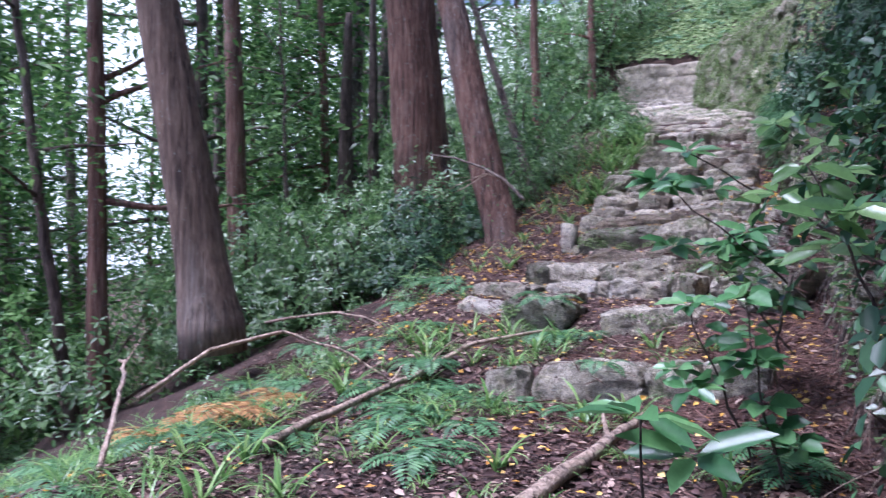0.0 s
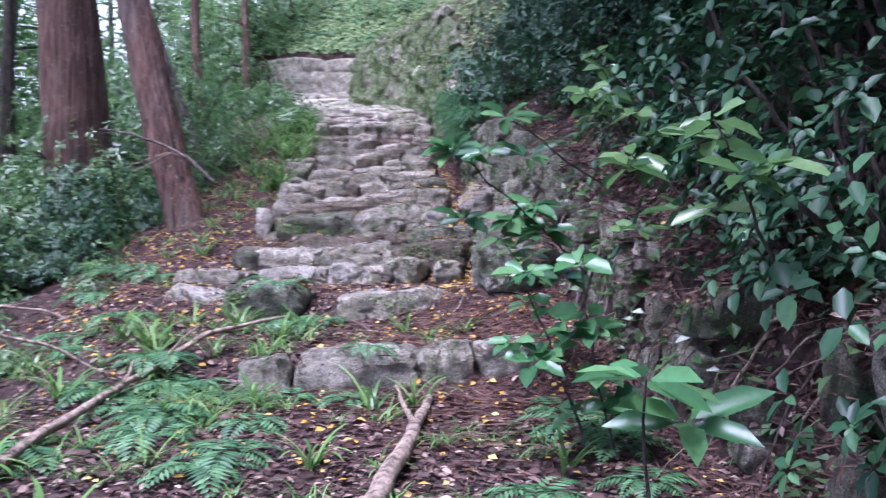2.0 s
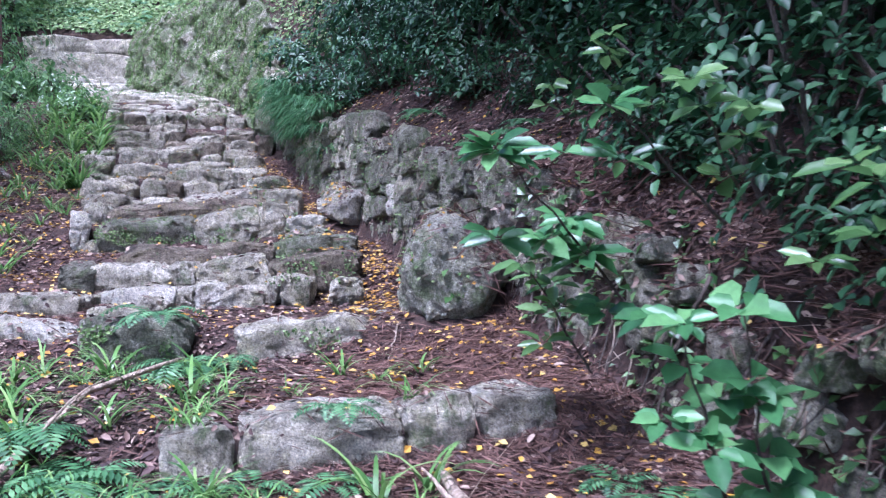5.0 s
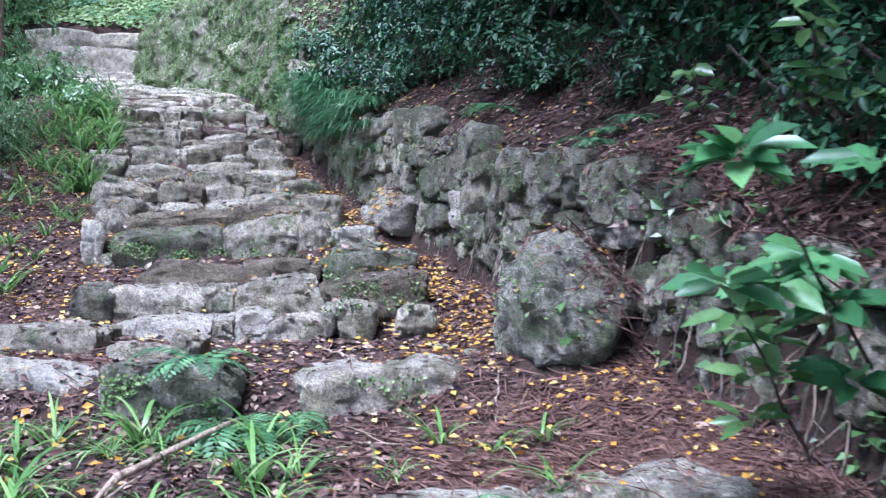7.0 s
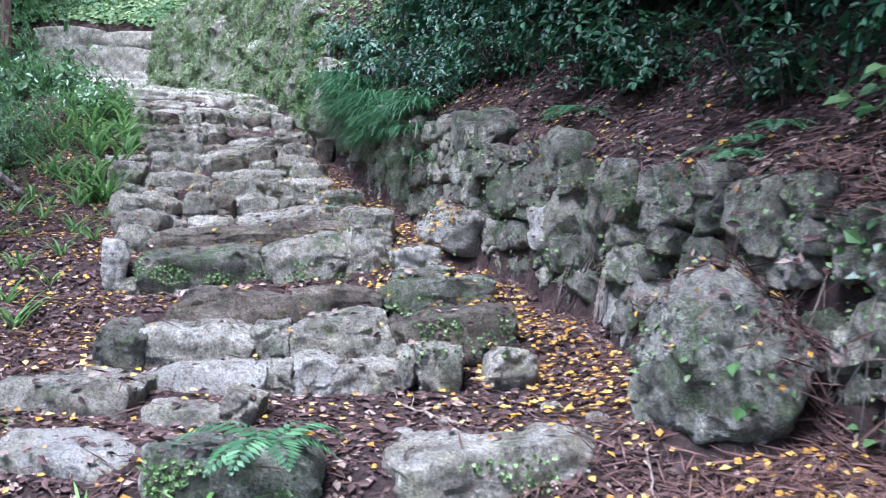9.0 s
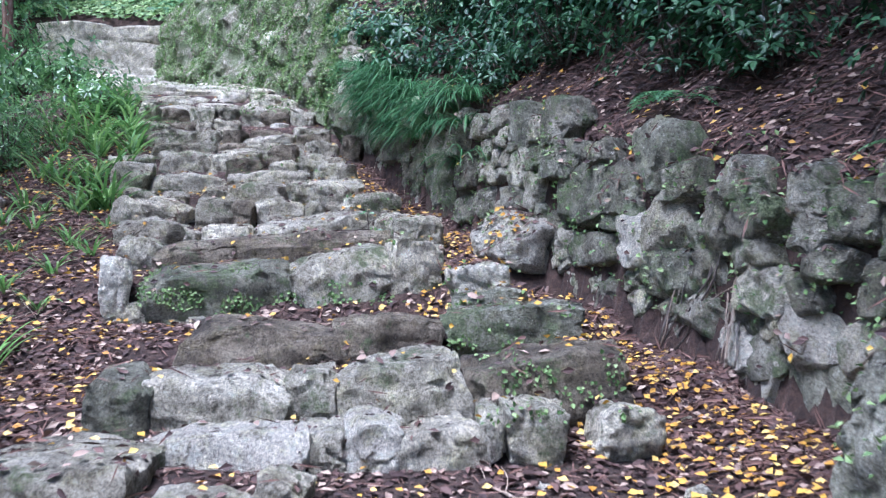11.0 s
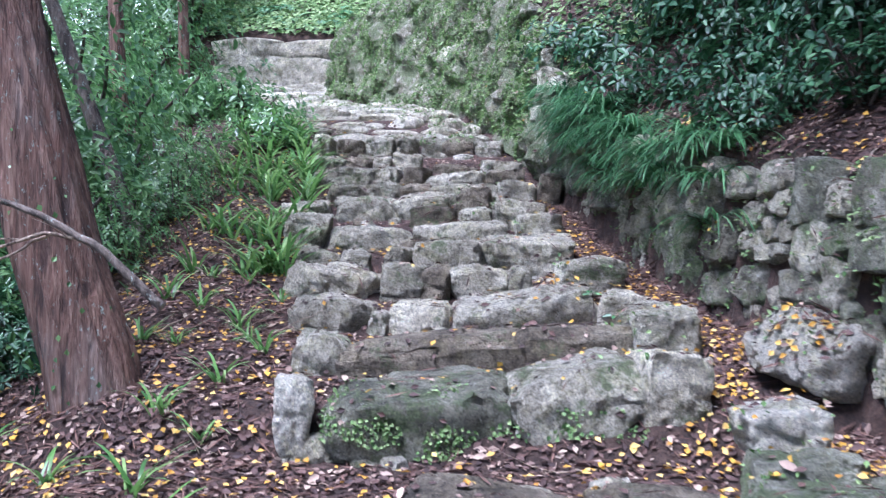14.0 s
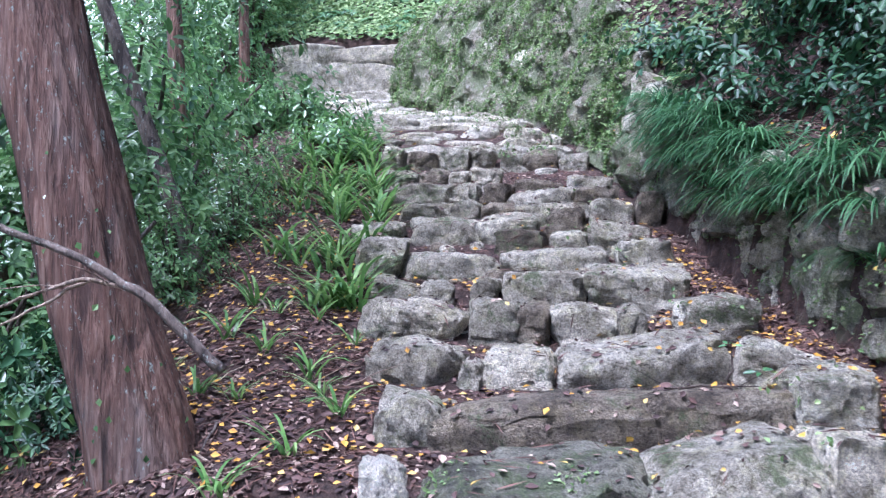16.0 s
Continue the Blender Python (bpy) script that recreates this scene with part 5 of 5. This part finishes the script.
dead_branch("cedar_twig", "bare pale twig beside the cedar", [(-4.25, 6.85, 2.13), (-4.4, 6.8, 2.17), (-4.7, 6.75, 2.08), (-4.95, 6.7, 1.98)], .012, 76, 2)
dead_branch("cedar_twig", "bare pale twig beside the cedar", [(-4.4, 6.82, 2.16), (-4.6, 6.78, 2.05), (-4.85, 6.7, 1.92)], .01, 77, 1)
dead_branch("bank_stick", "thin root hanging down the bank", [(1.62, 1.55, .95), (1.5, 1.7, .6), (1.45, 1.75, .35)], .01, 79, 2, TWIG)

rng = random.Random(97)
for k in range(26):
    if k < 12:
        x, y = rng.uniform(-5.2, -3.5), rng.uniform(6.2, 10.2)
    else:
        y = rng.uniform(.5, 9)
        x = float(np.interp(y, WALL_Y, WALL_X)) + rng.choice((-1, 1, 1)) * rng.uniform(.25, 1.4)
    a, ln = rng.uniform(0, 6.3), rng.uniform(.3, .8)
    ends = laid((x, y), (x + math.cos(a) * ln / 2, y + math.sin(a) * ln / 2), (x + math.cos(a) * ln, y + math.sin(a) * ln), up=.015)
    dead_branch("fallen_twig", "thin dead twig lying in the leaf litter", ends, rng.uniform(.005, .011), 700 + k, 2, rng.choice((DEADWOOD, TWIG)))

rng = random.Random(91)
for k, (x, y) in enumerate(((-2.2, .35), (-2.5, .9), (-1.7, .7), (-2.0, 1.3), (-2.9, 1.9), (-1.5, .5))):
    ob = part("dead_fern", fern_mesh("fronds", 500 + k, fronds=9, length=.36, spread=0.7), TAWNY_FERN)
    ob.matrix_world = pose(x, y, drop(x, y)[0].z + 0.03, 0, 0, rng.uniform(0, 360))
    tagged(ob, "withered orange-brown fern in the grass", "fern", "withered ferns")


rng = random.Random(93)
for k in range(56):
    y = rng.uniform(.5, 6.2)
    x = float(np.interp(y, WALL_Y, WALL_X)) + .45
    h = float(np.interp(y, RISE_Y, RISE_H))
    z = land_at(x - .8, y)
    a = [(x + .1, y, z + h), (x - .12, y + rng.uniform(-.1, .1), z + h * .8), (x - .3, y + rng.uniform(-.15, .15), z + h * .45), (x - .4, y + rng.uniform(-.2, .2), z + h * .1)]
    dead_branch("hanging_root", "thin brown root hanging down the earth bank", a, rng.uniform(.005, .012), 600 + k, 2, TWIG if k % 2 else DEADWOOD)


# ---------------------------------------------------------------- small plants on the walls
def wall_plants(name, label, y0, y1, count, size, material, seed):
    rng = random.Random(seed)
    P, D, N, L = [], [], [], []
    while len(P) < count:
        y = rng.uniform(y0, y1)
        x = float(np.interp(y, WALL_Y, WALL_X))
        h = float(np.interp(y, RISE_Y, RISE_H))
        z = land_at(x - 0.15, y) + rng.uniform(0.05, h * 1.1)
        if noise.noise(Vector((y * 1.3, z * 1.5, seed))) < -0.25:
            continue
        hit, n, _, _ = SURFACE.ray_cast(Vector((x - 1.0, y - 0.4, z)), Vector((1, 0.4, 0)))
        if hit is None:
            continue
        if n.dot(Vector((1, 0.4, 0))) > 0:
            n = -n
        P.append((hit + n * 0.01)[:])
        D.append((n + Vector((rng.gauss(0, .7), rng.gauss(0, .7), rng.gauss(-.2, .6))))[:])
        N.append((n + Vector((0, 0, 1)))[:])
        L.append(size * rng.uniform(.5, 1.3))
    ob = part(name, quad_leaves(name, P, D, np.array(N), L, np.array(L) * .7), material)
    return tagged(ob, label, "wall plants", kind="stuff")


wall_plants("wall_herbs", "small green herbs and moss on the tall wall", 13, 21.3, 22000, .042, HERB, 81)
wall_plants("bank_herbs", "small dark green plants rooted in the earth bank", .4, 4.0, 420, .075, LEAF_MID, 89)
wall_plants("wall_herbs", "small green herbs on the retaining wall", 3, 13, 2600, .032, HERB, 82)

def step_herbs(x0, x1, z0, z1, y, count, seed):
    """Tiny creeping leaves on the front of a step."""
    rng = random.Random(seed)
    P, D, N, L = [], [], [], []
    for _ in range(count * 3):
        x, z = rng.uniform(x0, x1), rng.uniform(z0, z1)
        if noise.noise(Vector((x * 3.5, z * 5, seed))) < -0.02 or len(P) >= count:
            continue
        hit, n, _, _ = SURFACE.ray_cast(Vector((x, y, z)), Vector((0, 1, 0)))
        if hit is None or hit.y > y + 0.9:
            continue
        n = n if n.y < 0 else -n
        P.append((hit + n * 0.004)[:])
        D.append((n * 0.6 + Vector((rng.gauss(0, 1), 0, rng.gauss(0, 1))))[:])
        N.append((n + Vector((0, 0, 0.5)))[:])
        L.append(rng.uniform(.014, .03))
    ob = part("creeping_herbs", quad_leaves("creeping_herbs", P, D, np.array(N), L, np.array(L) * .85), HERB)
    tagged(ob, "tiny round green leaves creeping over the step's front", "plant", kind="stuff")


step_herbs(-3.0, -2.1, 1.05, 1.4, 6.5, 420, 83)
step_herbs(-2.1, -1.2, 1.15, 1.3, 6.6, 120, 84)
step_herbs(-.95, -.2, .8, 1.05, 4.9, 160, 85)
step_herbs(-1.0, -.35, .98, 1.2, 5.8, 120, 86)
step_herbs(-1.65, -1.1, .38, .6, 3.2, 200, 87)
step_herbs(-.5, -.1, .4, .56, 3.3, 80, 88)

# bright hazy distance down the valley, painted as a sheet that glows itself
m = Nodes("glowing_haze")
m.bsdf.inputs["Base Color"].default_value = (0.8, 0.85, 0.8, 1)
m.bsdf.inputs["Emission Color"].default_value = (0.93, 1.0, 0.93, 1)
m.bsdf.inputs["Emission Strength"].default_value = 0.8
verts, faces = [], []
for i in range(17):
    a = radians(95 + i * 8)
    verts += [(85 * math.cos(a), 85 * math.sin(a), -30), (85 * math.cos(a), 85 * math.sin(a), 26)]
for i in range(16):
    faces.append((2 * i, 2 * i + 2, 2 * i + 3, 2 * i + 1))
tagged(part("backdrop", mesh_of("backdrop", verts, faces), m.mat), "glowing sheet for the bright hazy distance beyond the trees", "backdrop", kind="structure")
